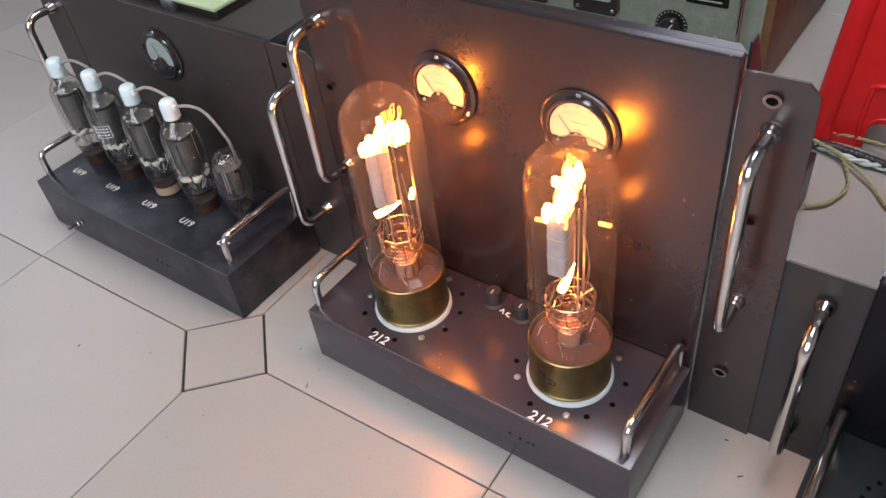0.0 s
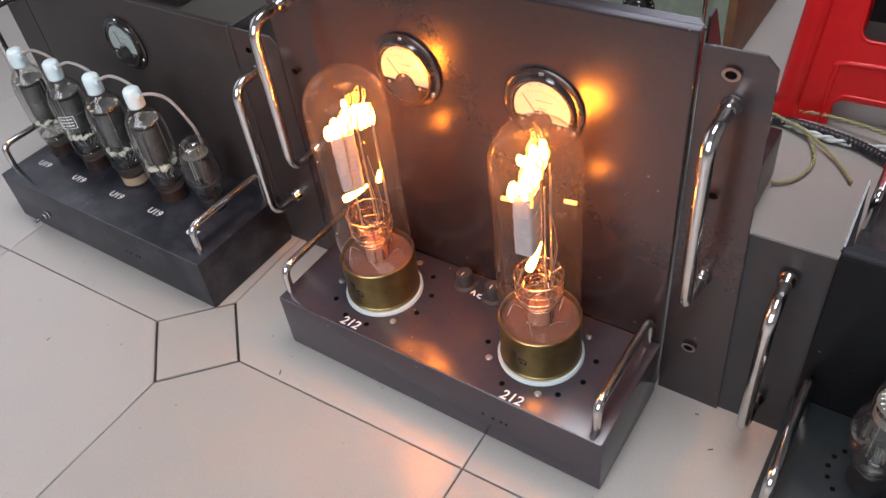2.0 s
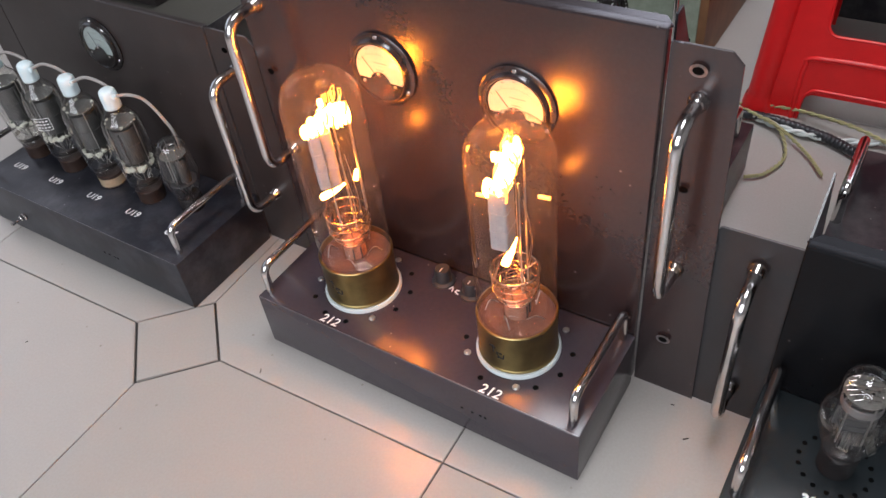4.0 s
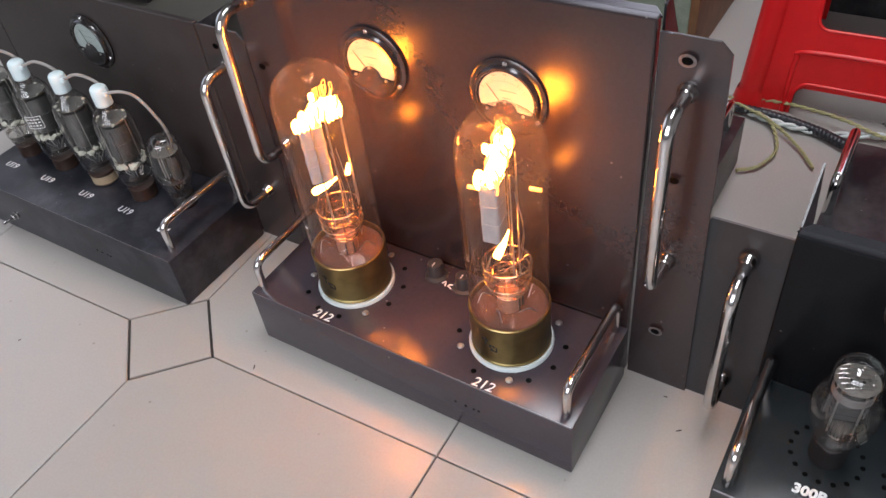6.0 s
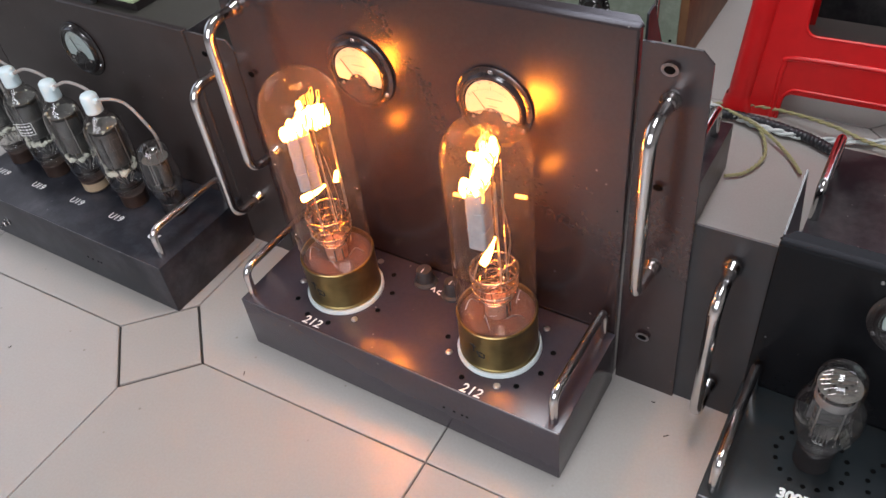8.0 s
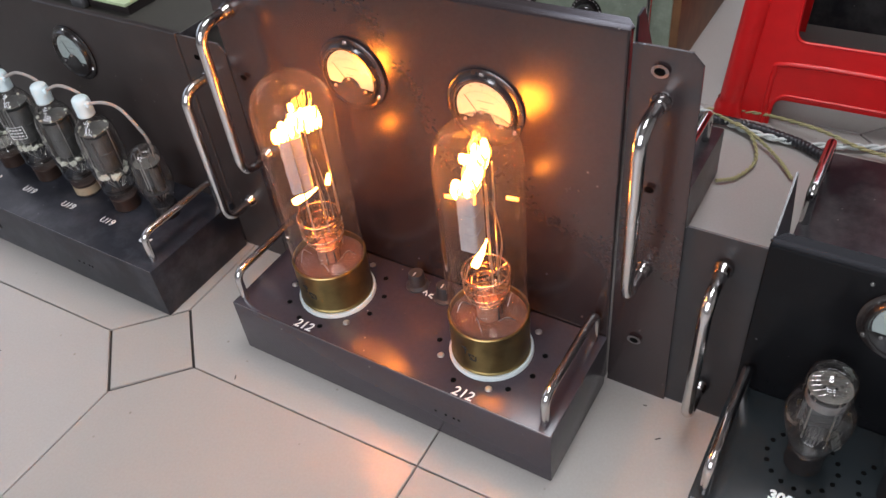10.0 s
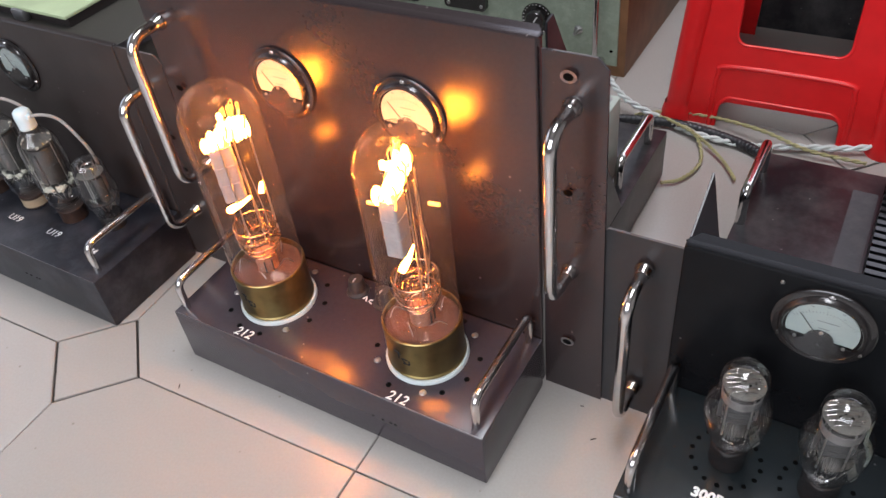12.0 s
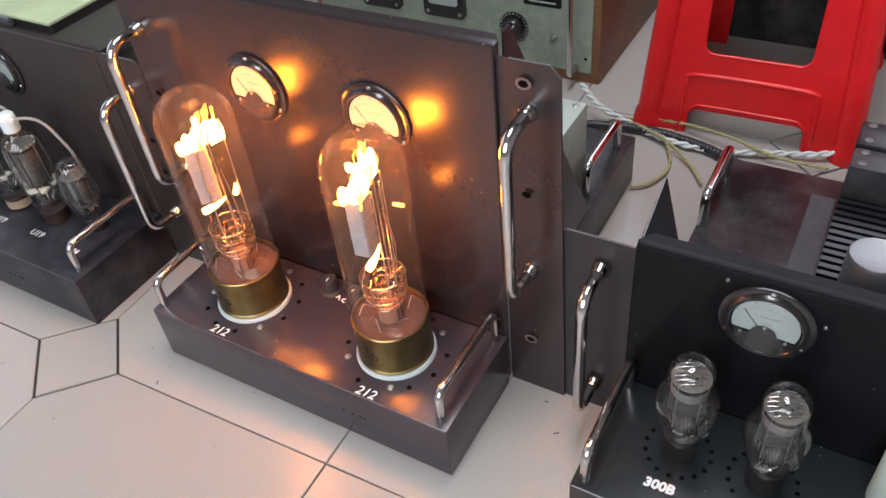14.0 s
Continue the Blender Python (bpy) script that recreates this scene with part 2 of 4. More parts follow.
M_CABLE_G = material("grey_lead", (0.30, 0.28, 0.26), 0.5, 0.0, 0.12)
M_CAP = material("white_porcelain_cap", (0.66, 0.78, 0.80), 0.35, 0.0, 0.06)

# ---- mesh helpers ----


def part(name, bm, mat, parent=None, label="", smooth=None):
    me = bpy.data.meshes.new(name)
    bmesh.ops.recalc_face_normals(bm, faces=bm.faces)
    bm.to_mesh(me)
    bm.free()
    me.materials.append(mat)
    if smooth is not None:
        me.polygons.foreach_set("use_smooth", [True] * len(me.polygons))
        me.set_sharp_from_angle(angle=radians(smooth))
    ob = new(name, me)
    ob.parent = parent
    if label:
        tagged(ob, label)
    return ob


def same_part(name, src, parent, loc, rz=0.0):
    ob = new(name, src.data)
    ob.parent = parent
    ob.matrix_basis = pose(*loc, 0, 0, rz)
    return ob


def thing(name, loc, label, category, group="", rz=0.0):
    ob = new(name)
    ob.empty_display_size = 0.05
    ob.matrix_basis = pose(*loc, 0, 0, rz)
    return tagged(ob, label, category, group)


def add_box(bm, x0, x1, y0, y1, z0, z1, bevel=0.0, segments=2):
    made = bmesh.ops.create_cube(bm, size=1.0, matrix=Matrix.Translation(((x0 + x1) / 2, (y0 + y1) / 2, (z0 + z1) / 2)) @ Matrix.Diagonal((x1 - x0, y1 - y0, z1 - z0, 1)))
    if bevel:
        edges = list({e for v in made["verts"] for e in v.link_edges})
        bmesh.ops.bevel(bm, geom=edges, offset=bevel, segments=segments, affect="EDGES", profile=0.6)
    return bm


def box(x0, x1, y0, y1, z0, z1, bevel=0.0, segments=2):
    return add_box(bmesh.new(), x0, x1, y0, y1, z0, z1, bevel, segments)


def lathe(profile, seg=40, m=Matrix(), bm=None):
    """Turn (radius, height) pairs about z; a radius of 0 closes the end."""
    bm = bm or bmesh.new()
    rings = []
    for r, z in profile:
        if r < 1e-6:
            rings.append([bm.verts.new(m @ Vector((0, 0, z)))])
        else:
            rings.append([bm.verts.new(m @ Vector((r * math.cos(2 * math.pi * i / seg), r * math.sin(2 * math.pi * i / seg), z))) for i in range(seg)])
    for a, b in zip(rings, rings[1:]):
        for i in range(seg):
            j = (i + 1) % seg
            if len(a) == 1 and len(b) > 1:
                bm.faces.new((a[0], b[i], b[j]))
            elif len(b) == 1 and len(a) > 1:
                bm.faces.new((a[i], a[j], b[0]))
            elif len(a) > 1:
                bm.faces.new((a[i], a[j], b[j], b[i]))
    return bm


def sweep(points, radius, seg=12, bm=None, closed=False, caps=True):
    """A round bar along a line of points."""
    bm = bm or bmesh.new()
    pts = [Vector(p) for p in points]
    n, rings, up = len(pts), [], None
    for i, p in enumerate(pts):
        a = pts[i - 1] if i or closed else p
        b = pts[(i + 1) % n] if i < n - 1 or closed else p
        d = (b - a).normalized()
        if up is None:
            up = d.orthogonal().normalized()
        up = (up - d * up.dot(d)).normalized()
        side = d.cross(up)
        r = radius(i / max(1, n - 1)) if callable(radius) else radius
        rings.append([bm.verts.new(p + r * (up * math.cos(2 * math.pi * k / seg) + side * math.sin(2 * math.pi * k / seg))) for k in range(seg)])
    for i in range(n if closed else n - 1):
        a, b = rings[i], rings[(i + 1) % n]
        for k in range(seg):
            bm.faces.new((a[k], a[(k + 1) % seg], b[(k + 1) % seg], b[k]))
    if caps and not closed:
        bm.faces.new(rings[0][::-1])
        bm.faces.new(rings[-1])
    return bm


def rounded(points, radius, steps=6):
    """The line through points, its inner corners rounded."""
    pts = [Vector(p) for p in points]
    out = [pts[0]]
    for a, b, c in zip(pts, pts[1:], pts[2:]):
        p, q = b + (a - b).normalized() * radius, b + (c - b).normalized() * radius
        for i in range(steps + 1):
            t = i / steps
            out.append((1 - t) ** 2 * p + 2 * t * (1 - t) * b + t * t * q)
    return out + [pts[-1]]


def spline(points, steps=8):
    """A smooth line through points."""
    p = [Vector(q) for q in points]
    p = [2 * p[0] - p[1]] + p + [2 * p[-1] - p[-2]]
    out = []
    for i in range(1, len(p) - 2):
        for k in range(steps):
            t = k / steps
            out.append(0.5 * (2 * p[i] + (p[i + 1] - p[i - 1]) * t + (2 * p[i - 1] - 5 * p[i] + 4 * p[i + 1] - p[i + 2]) * t * t + (3 * p[i] - p[i - 1] - 3 * p[i + 1] + p[i + 2]) * t ** 3))
    return out + [p[-2]]


def prism(outline, m, depth):
    """A flat plate: the outline in m's xy plane, depth thick along m's z."""
    bm = bmesh.new()
    lo = [bm.verts.new(m @ Vector((x, y, 0))) for x, y in outline]
    hi = [bm.verts.new(m @ Vector((x, y, depth))) for x, y in outline]
    bm.faces.new(lo[::-1])
    bm.faces.new(hi)
    for i in range(len(lo)):
        j = (i + 1) % len(lo)
        bm.faces.new((lo[i], lo[j], hi[j], hi[i]))
    return bm


def round_outline(x0, x1, y0, y1, r, steps=6):
    out = []
    for cx, cy, a in ((x1 - r, y1 - r, 0), (x0 + r, y1 - r, 90), (x0 + r, y0 + r, 180), (x1 - r, y0 + r, 270)):
        for i in range(steps + 1):
            b = radians(a + 90 * i / steps)
            out.append((cx + r * math.cos(b), cy + r * math.sin(b)))
    return out


def lettering(text, size, m, mat, parent, heavy=0.0, shear=0.0, name="lettering", label=""):
    cu = bpy.data.curves.new("text", "FONT")
    cu.body, cu.size, cu.offset, cu.extrude, cu.shear = text, size, heavy, 0.0002, shear
    cu.resolution_u = 3
    tmp = bpy.data.objects.new("text", cu)
    scene.collection.objects.link(tmp)
    bpy.context.view_layer.update()
    me = bpy.data.meshes.new_from_object(tmp.evaluated_get(bpy.context.evaluated_depsgraph_get()))
    bpy.data.objects.remove(tmp)
    me.transform(m)
    me.materials.clear()
    me.materials.append(mat)
    me.name = name
    ob = new(name, me)
    ob.parent = parent
    return tagged(ob, label)


FACE_FRONT = Matrix(((1, 0, 0, 0), (0, 0, -1, 0), (0, 1, 0, 0), (0, 0, 0, 1)))  # local z turns towards the front (-y)


def facing(x, y, z):
    return Matrix.Translation((x, y, z)) @ FACE_FRONT


# ---- small parts ----


def screw(parent, m, r=0.0035, mat=None, name="screw"):
    bm = lathe([(r, 0), (r, 0.0008), (r * 0.75, 0.0018), (0.0001, 0.0021)], 10, m)
    bmesh.ops.create_cube(bm, size=1.0, matrix=m @ Matrix.Translation((0, 0, 0.0021)) @ Matrix.Rotation(0.6, 4, "Z") @ Matrix.Diagonal((r * 1.6, r * 0.25, 0.0004, 1)))
    return part(name, bm, mat or M_STEEL, parent, smooth=40)


def u_handle(parent, p, q, out, radius, bend, collars=True):
    """A bent bar handle from foot p to foot q that stands off by the vector out, with a collar at each foot."""
    p, q, out = Vector(p), Vector(q), Vector(out)
    bar = part("handle", sweep(rounded([p, p + out, q + out, q], bend, 8), radius, 16), M_CHROME, parent, "bent chrome bar handle", smooth=50)
    turn = out.to_track_quat("Z", "Y").to_matrix().to_4x4()
    for foot in (p, q) if collars else ():
        m = Matrix.Translation(foot) @ turn
        part("collar", lathe([(radius * 1.5, 0), (radius * 1.5, 0.002), (radius * 1.3, 0.004), (radius * 1.22, 0.008), (radius * 1.02, 0.0105)], 16, m), M_CHROME, bar, smooth=40)
    return bar


def meter(parent, x, y, z, r=0.041, needle=35.0, shell=None):
    """A round panel meter with a half-moon window."""
    k = r / 0.041
    m = facing(x, y, z) @ Matrix.Diagonal((k, k, k * 0.72, 1))
    shell = shell or M_BAKELITE
    body = part("meter", lathe([(0.041, 0), (0.041, 0.0035), (0.0395, 0.005), (0.0355, 0.0055), (0.0345, 0.011), (0.0335, 0.0125), (0.0315, 0.0125), (0.0305, 0.0105), (0.0305, 0.006), (0, 0.006)], 56, m),
                shell, parent, "round black panel meter with a pale half-moon dial", smooth=35)
    arc = [(0.0285 * math.cos(radians(a)), 0.0285 * math.sin(radians(a))) for a in range(-24, 205, 8)]
    part("dial", prism(arc, m @ Matrix.Translation((0, 0, 0.0061)), 0.0012), M_DIAL, body, "off-white printed dial")
    low = [(0.0304 * math.cos(radians(a)), 0.0304 * math.sin(radians(a))) for a in range(206, 335, 8)]
    hump = [(0.0115 * math.cos(radians(a)), -0.0120 + 0.0115 * math.sin(radians(a))) for a in range(0, 181, 15)]
    part("dial_cover", prism(low + hump, m @ Matrix.Translation((0, 0, 0.0076)), 0.0026), shell, body)
    bm = bmesh.new()
    for i in range(21):
        a = radians(40 + 100 * i / 20)
        ln = 0.0035 if i % 5 == 0 else 0.0018
        v = m @ Matrix.Translation((0, -0.011, 0.00745)) @ Matrix.Rotation(a, 4, "Z") @ Matrix.Translation((0.0295 + ln / 2, 0, 0)) @ Matrix.Diagonal((ln, 0.00045, 0.0002, 1))
        bmesh.ops.create_cube(bm, size=1.0, matrix=v)
    for cx, cy, w in ((0.003, 0.0095, 0.017), (0.001, 0.0015, 0.009), (-0.012, 0.0235, 0.003), (0.0, 0.0265, 0.003), (0.012, 0.0235, 0.003)):
        bmesh.ops.create_cube(bm, size=1.0, matrix=m @ Matrix.Translation((cx, cy, 0.00745)) @ Matrix.Diagonal((w, 0.0009, 0.0002, 1)))
    part("scale_marks", bm, M_FAINT, body)
    a = radians(90 + needle)
    part("needle", sweep([m @ Vector((0, -0.011, 0.0084)), m @ Vector((0.031 * math.cos(a), -0.011 + 0.031 * math.sin(a), 0.0084))], 0.00035, 6), M_INK, body)
    part("pane", lathe([(0.0312, 0.0116), (0, 0.0116)], 40, m), M_PANE, body).visible_shadow = False
    screw(body, m @ Matrix.Translation((0, -0.017, 0.0102)), 0.0028, M_BAKELITE, "zero_screw")
    for sx, sy in ((-0.019, -0.0125), (0.0, -0.0015), (0.019, -0.0125)):
        screw(body, m @ Matrix.Translation((sx, sy, 0.0102)), 0.0017, M_STEEL, "clip")
    for a in (90, 210, 330):
        screw(body, m @ Matrix.Translation((0.0365 * math.cos(radians(a)), 0.0365 * math.sin(radians(a)), 0.0054)), 0.0028, M_CHROME)
    return body


def knob(parent, x, y, z):
    bm = lathe([(0.0140, 0), (0.0140, 0.0022), (0.0104, 0.0045), (0.0092, 0.0195), (0.0082, 0.0212), (0, 0.0212)], 24, Matrix.Translation((x, y, z)))
    ob = part("knob", bm, M_KNOB, parent, "small dark grey control knob", smooth=40)
    part("pointer_line", box(x - 0.0006, x + 0.0006, y - 0.0062, y, z + 0.0211, z + 0.0216), M_WHITEPAINT, ob)
    return ob


def chassis_box(parent, x0, x1, y0, y1, z1, mat, name="chassis"):
    ob = part(name, box(x0, x1, y0, y1, 0.0004, z1, 0.0016, 2), mat, parent, smooth=30)
    if name == "chassis":
        # paler strip: the rubbed front edge together with its highlight line
        m = Matrix.Translation(((x0 + x1) / 2, y0 + 0.00045, z1 - 0.00045)) @ Matrix.Rotation(radians(45), 4, "X") @ Matrix.Diagonal((x1 - x0 - 0.004, 0.0013, 0.0008, 1))
        bm = bmesh.new()
        bmesh.ops.create_cube(bm, size=1.0, matrix=m)
        part("worn_edge", bm, M_EDGE, ob, "rubbed front edge with its highlight line as a pale strip")
    return ob


def holes(parent, cx, cy, z, r, count, start, src=None, skip=(), size=0.0031):
    """A ring of vent holes round a tube socket."""
    for i in range(count):
        if i in skip:
            continue
        a = radians(start + 360 * i / count)
        p = (cx + r * math.cos(a), cy + r * math.sin(a), z)
        if src is None:
            src = part("vent_hole", lathe([(size, 0), (size, 0.0003), (0, 0.0003)], 12), M_HOLE, parent)
            src.matrix_basis = pose(*p)
        else:
            same_part("vent_hole", src, parent, p)
    return src


def mark_bars(parent, x, y, z, strokes, mat=None):
    """Strokes of writing that cannot be read: plain bars."""
    bm = bmesh.new()
    for dx, dy, w, a in strokes:
        bmesh.ops.create_cube(bm, size=1.0, matrix=pose(x + dx, y + dy, z, 0, 0, a) @ Matrix.Diagonal((w, 0.0016, 0.0004, 1)))
    return part("writing", bm, mat or M_WHITEPAINT, parent, "white hand-painted marks")


# ---- the room ----
NODE, PITCH, TURN = Vector((-0.116, -0.061)), 0.400, radians(1.8)
DOT = 0.0735
X0, X1, Y0, Y1, HIGH = -2.3, 2.7, -2.5, 2.3, 2.7

ground = tagged(part("floor", box(X0 - 0.2, X1 + 0.2, Y0 - 0.2, Y1 + 0.2, -0.06, -0.0035), M_GROUT), "dark grout bed under beige glazed floor tiles", "floor", kind="structure")


def wall_with_opening(name, axis, at, thick, a0, a1, w0, w1, z0, z1):
    """A wall with one opening that goes through it."""
    bm = bmesh.new()
    for p, q, lo, hi in ((a0, w0, 0, HIGH), (w1, a1, 0, HIGH), (w0, w1, 0, z0), (w0, w1, z1, HIGH)):
        if axis == "x":
            add_box(bm, min(at, at + thick), max(at, at + thick), p, q, lo - 0.05, hi)
        else:
            add_box(bm, p, q, min(at, at + thick), max(at, at + thick), lo - 0.05, hi)
    return tagged(part(name, bm, M_WALL), "plain greyish plastered wall", "wall", kind="structure")


# walls and ceiling out of view, added to close the room; openings hold fill lamps
wall_with_opening("wall_west", "x", X0, -0.2, Y0, Y1, -1.4, 0.8, 0.7, 2.3)
wall_with_opening("wall_south", "y", Y0, -0.2, X0 - 0.2, X1 + 0.2, -0.7, 1.9, 0.7, 2.5)
tagged(part("wall_east", box(X1, X1 + 0.2, Y0, Y1, -0.05, HIGH), M_WALL), "plain greyish plastered wall", "wall", kind="structure")
wall_with_opening("wall_north", "y", Y1, 0.2, X0 - 0.2, X1 + 0.2, -0.6, 2.0, 1.2, 2.3)
tagged(part("ceiling", box(X0 - 0.2, X1 + 0.2, Y0 - 0.2, Y1 + 0.2, HIGH + 0.002, HIGH + 0.15), M_WALL), "plain greyish ceiling", "ceiling", kind="structure")

# ---- tubes ----


def dome(r, z0, z1, rise, steps=10):
    """Profile of a straight glass wall with a domed end."""
    out = [(r, z0), (r, z1)]
    for i in range(1, steps + 1):
        a = math.pi / 2 * i / steps
        out.append((r * math.cos(a) if i < steps else 0.0, z1 + rise * math.sin(a)))
    return out


def big_triode(loc, spin, aside=0.0, group="glowing power tubes"):
    """A tall transmitting triode, lit: brass base, stem with a wire basket, long anode box, hot filament; its x runs from front to back."""
    t = thing("power_tube", loc, "tall clear glass power tube with brass base, glowing orange filament", "vacuum tube", group)
    base = part("base", lathe([(0.0415, 0.0045), (0.0432, 0.0055), (0.0434, 0.0075), (0.0425, 0.009), (0.0424, 0.056), (0.0430, 0.0575), (0.0430, 0.0595), (0.0422, 0.0605), (0.0408, 0.0603), (0.0408, 0.050), (0, 0.050)], 64), M_BRASS, t, "aged brass collar base", smooth=30)
    # dark hand-drawn strokes on the brass, unreadable
    for a, dz, w, tilt in ((-99, 0.041, 0.010, 12), (-98, 0.038, 0.015, 92), (-89, 0.034, 0.009, 8), (-87, 0.027, 0.010, 4), (-90, 0.030, 0.010, 55), (-82, 0.030, 0.008, 88)):
        c, sn = math.cos(radians(a)), math.sin(radians(a))
        m = Matrix.Translation((0.0425 * c, 0.0425 * sn, dz)) @ Matrix.Rotation(radians(a + 90), 4, "Z") @ Matrix.Rotation(radians(tilt), 4, "Y") @ Matrix.Diagonal((w * 0.75, 0.0008, 0.0012, 1))
        bm = bmesh.new()
        bmesh.ops.create_cube(bm, size=1.0, matrix=m)
        part("ink_stroke", bm, M_INK, base)
    bulb = part("glass_bulb", lathe([(0.0404, 0.053), (0.0406, 0.062), (0.0411, 0.072)] + dome(0.0414, 0.085, 0.254, 0.0415, 16), 72), M_GLASS, t, "clear glass envelope with a domed top", smooth=60)
    bulb.visible_shadow = False
    # added disc; its red-brown colour stands in for the glow inside the base
    part("base_disc", lathe([(0.0403, 0.0502), (0.0403, 0.0530), (0.030, 0.0542), (0, 0.0546)], 40), M_BASE_GLOW, t, "added disc inside the base, coloured like its red-brown glow", smooth=40)
    # glass flare and stem
    stem = part("glass_stem", lathe([(0.0345, 0.0560), (0.026, 0.060), (0.0185, 0.0635), (0.0155, 0.067), (0.0148, 0.072), (0.0150, 0.0775), (0.0125, 0.080), (0.0, 0.0805)], 36), M_STEM, t, "flared glass stem", smooth=60)
    stem.visible_shadow = False
    spin_m = Matrix.Rotation(radians(spin), 4, "Z")
    rnd = random.Random(int(spin))
    at = lambda x, y, z: spin_m @ Vector((x, y, z))
    over = lambda x, y, z: spin_m @ Vector((x, y + aside, z))  # the electrodes sit a little off the axis
    circle = lambda r, z: [at(r * math.cos(2 * math.pi * i / 40), r * math.sin(2 * math.pi * i / 40), z) for i in range(40)]
    part("press", lathe([(0.0125, 0.0547), (0.0125, 0.066), (0.0112, 0.075), (0, 0.0755)], 24), M_PRESS, t, "stem press coloured as lit orange by the filament", smooth=40)
    for x in (-0.004, 0.005):
        part("lead_wire", sweep([at(x, -0.0130, 0.055), at(x, -0.0130, 0.072)], 0.0008, 6), M_DARKPLATE, t, smooth=60)
    # basket: glass bead rings on thin struts
    for r, z, w in ((0.0150, 0.0775, 0.0011), (0.0205, 0.0865, 0.0008), (0.0232, 0.095, 0.0012), (0.0238, 0.106, 0.0007), (0.0240, 0.118, 0.0013)):
        part("wire_ring", sweep(circle(r, z), w, 8, closed=True), M_COPPER, t, "thin coppery wire ring", smooth=60)
    cup = part("glass_cup", lathe([(0.0145, 0.079), (0.0200, 0.0865), (0.0226, 0.095), (0.0234, 0.116)], 40), M_STEM, t, "pinkish glass cup of the basket", smooth=60)
    cup.visible_shadow = False
    for i in range(10):
        a = radians(36 * i + 12)
        p = [(r * math.cos(a + d), r * math.sin(a + d), z) for r, z, d in ((0.0125, 0.077, 0.0), (0.0230, 0.094, 0.05), (0.0240, 0.116, -0.04), (0.0238, 0.120, 0.0))]
        part("support_wire", sweep([at(*q) for q in p], 0.00055, 6), M_COPPER, t, smooth=60)
    n = 22
    zig = [at(0.0236 * math.cos(2 * math.pi * i / n), 0.0236 * math.sin(2 * math.pi * i / n), 0.096 if i % 2 else 0.113) for i in range(n)]
    part("zigzag_wire", sweep(zig, 0.00035, 5, closed=True), M_COPPER, t, smooth=60)
    for i in range(26):
        a, r, z = rnd.uniform(0, 6.28), rnd.uniform(0.003, 0.019), rnd.uniform(0.090, 0.112)
        p = spline([(r * math.cos(a), r * math.sin(a), z), (r * math.cos(a + 0.4) + rnd.uniform(-0.003, 0.003), r * math.sin(a + 0.4), z + rnd.uniform(0.001, 0.006)), (r * math.cos(a + 0.8), r * math.sin(a + 0.8), z + rnd.uniform(-0.003, 0.004))], 4)
        part("tangled_wire", sweep([at(*q) for q in p], rnd.uniform(0.0003, 0.0007), 5), M_COPPER, t, smooth=60)
    part("cross_bar", sweep([at(-0.004, 0.002, 0.106), at(0.008, -0.020, 0.127)], 0.0011, 8), M_COPPER, t, "bright coppery cross bar", smooth=60)
    part("cross_bar", sweep([at(-0.020, 0.014, 0.117), at(-0.016, 0.009, 0.138)], 0.0009, 8), M_COPPER, t, smooth=60)
    for i in range(5):
        a = radians(70 * i + 20)
        p = spline([(0.020 * math.cos(a), 0.020 * math.sin(a), 0.062), (0.027 * math.cos(a + 0.3), 0.027 * math.sin(a + 0.3), 0.069 + 0.003 * (i % 3)), (0.033 * math.cos(a + 0.5), 0.033 * math.sin(a + 0.5), 0.063)], 5)
        part("lead_wire", sweep([at(*q) for q in p], 0.0005, 6), M_STEEL, t, smooth=60)
    # anode: long grey sheet-metal box, open above and below
    out = round_outline(-0.0215, 0.002, -0.0092, 0.0092, 0.0035, 4)
    inner = [(-0.0098 + (x + 0.0098) * 0.92, y * 0.90) for x, y in out]
    bm = bmesh.new()
    layers = [[bm.verts.new(over(x, y, z)) for x, y in o] for o, z in ((out, 0.160), (out, 0.227), (inner, 0.227), (inner, 0.160))]
    for p, q in zip(layers, layers[1:] + layers[:1]):
        for i in range(len(p)):
            bm.faces.new((p[i], p[(i + 1) % len(p)], q[(i + 1) % len(q)], q[i]))
    anode = part("anode", bm, M_PLATE, t, "grey sheet-metal anode box", smooth=40)
    for z in (0.182, 0.204):
        part("rib", sweep([over(-0.0098 + (x + 0.0098) * 1.02, y * 1.02, z) for x, y in out], 0.0006, 6, closed=True), M_PLATE, anode, smooth=60)
    for x, y in ((-0.010, -0.0112), (0.006, -0.0112), (0.023, -0.004), (0.023, 0.005)):
        part("support_rod", sweep([at(x, y, 0.10), at(x, y, 0.236)], 0.0008, 8), M_STEEL, t, smooth=60)
    for x, y in ((0.008, -0.022), (0.014, -0.019)):
        p = spline([(x, y + 0.004, 0.120), (x, y, 0.150), (x - 0.002, y + 0.002, 0.178), (x - 0.004, y + 0.006, 0.200)], 5)
        part("grid_wire", sweep([over(*q) for q in p], 0.0004, 6), M_STEEL, t, smooth=60)
    # filament: a clump of hairpins that leave the anode above and below
    n = 15
    for i in range(n):
        u = i / (n - 1)
        x = -0.021 + 0.042 * u + rnd.uniform(-0.0012, 0.0012)
        zb, zt = 0.224 + 0.006 * u, 0.236 + 0.019 * u + rnd.uniform(-0.003, 0.005)
        y = 0.0075 * rnd.uniform(-1, 1)
        loop = spline([(x - 0.002, y, zb), (x - 0.0026, y + 0.0015, (zb + zt) / 2), (x, y, zt), (x + 0.0026, y - 0.002, (zb + zt) / 2 + 0.001), (x + 0.002, y - 0.001, zb + 0.002)], 5)
        thick = 1.15 - 0.35 * u
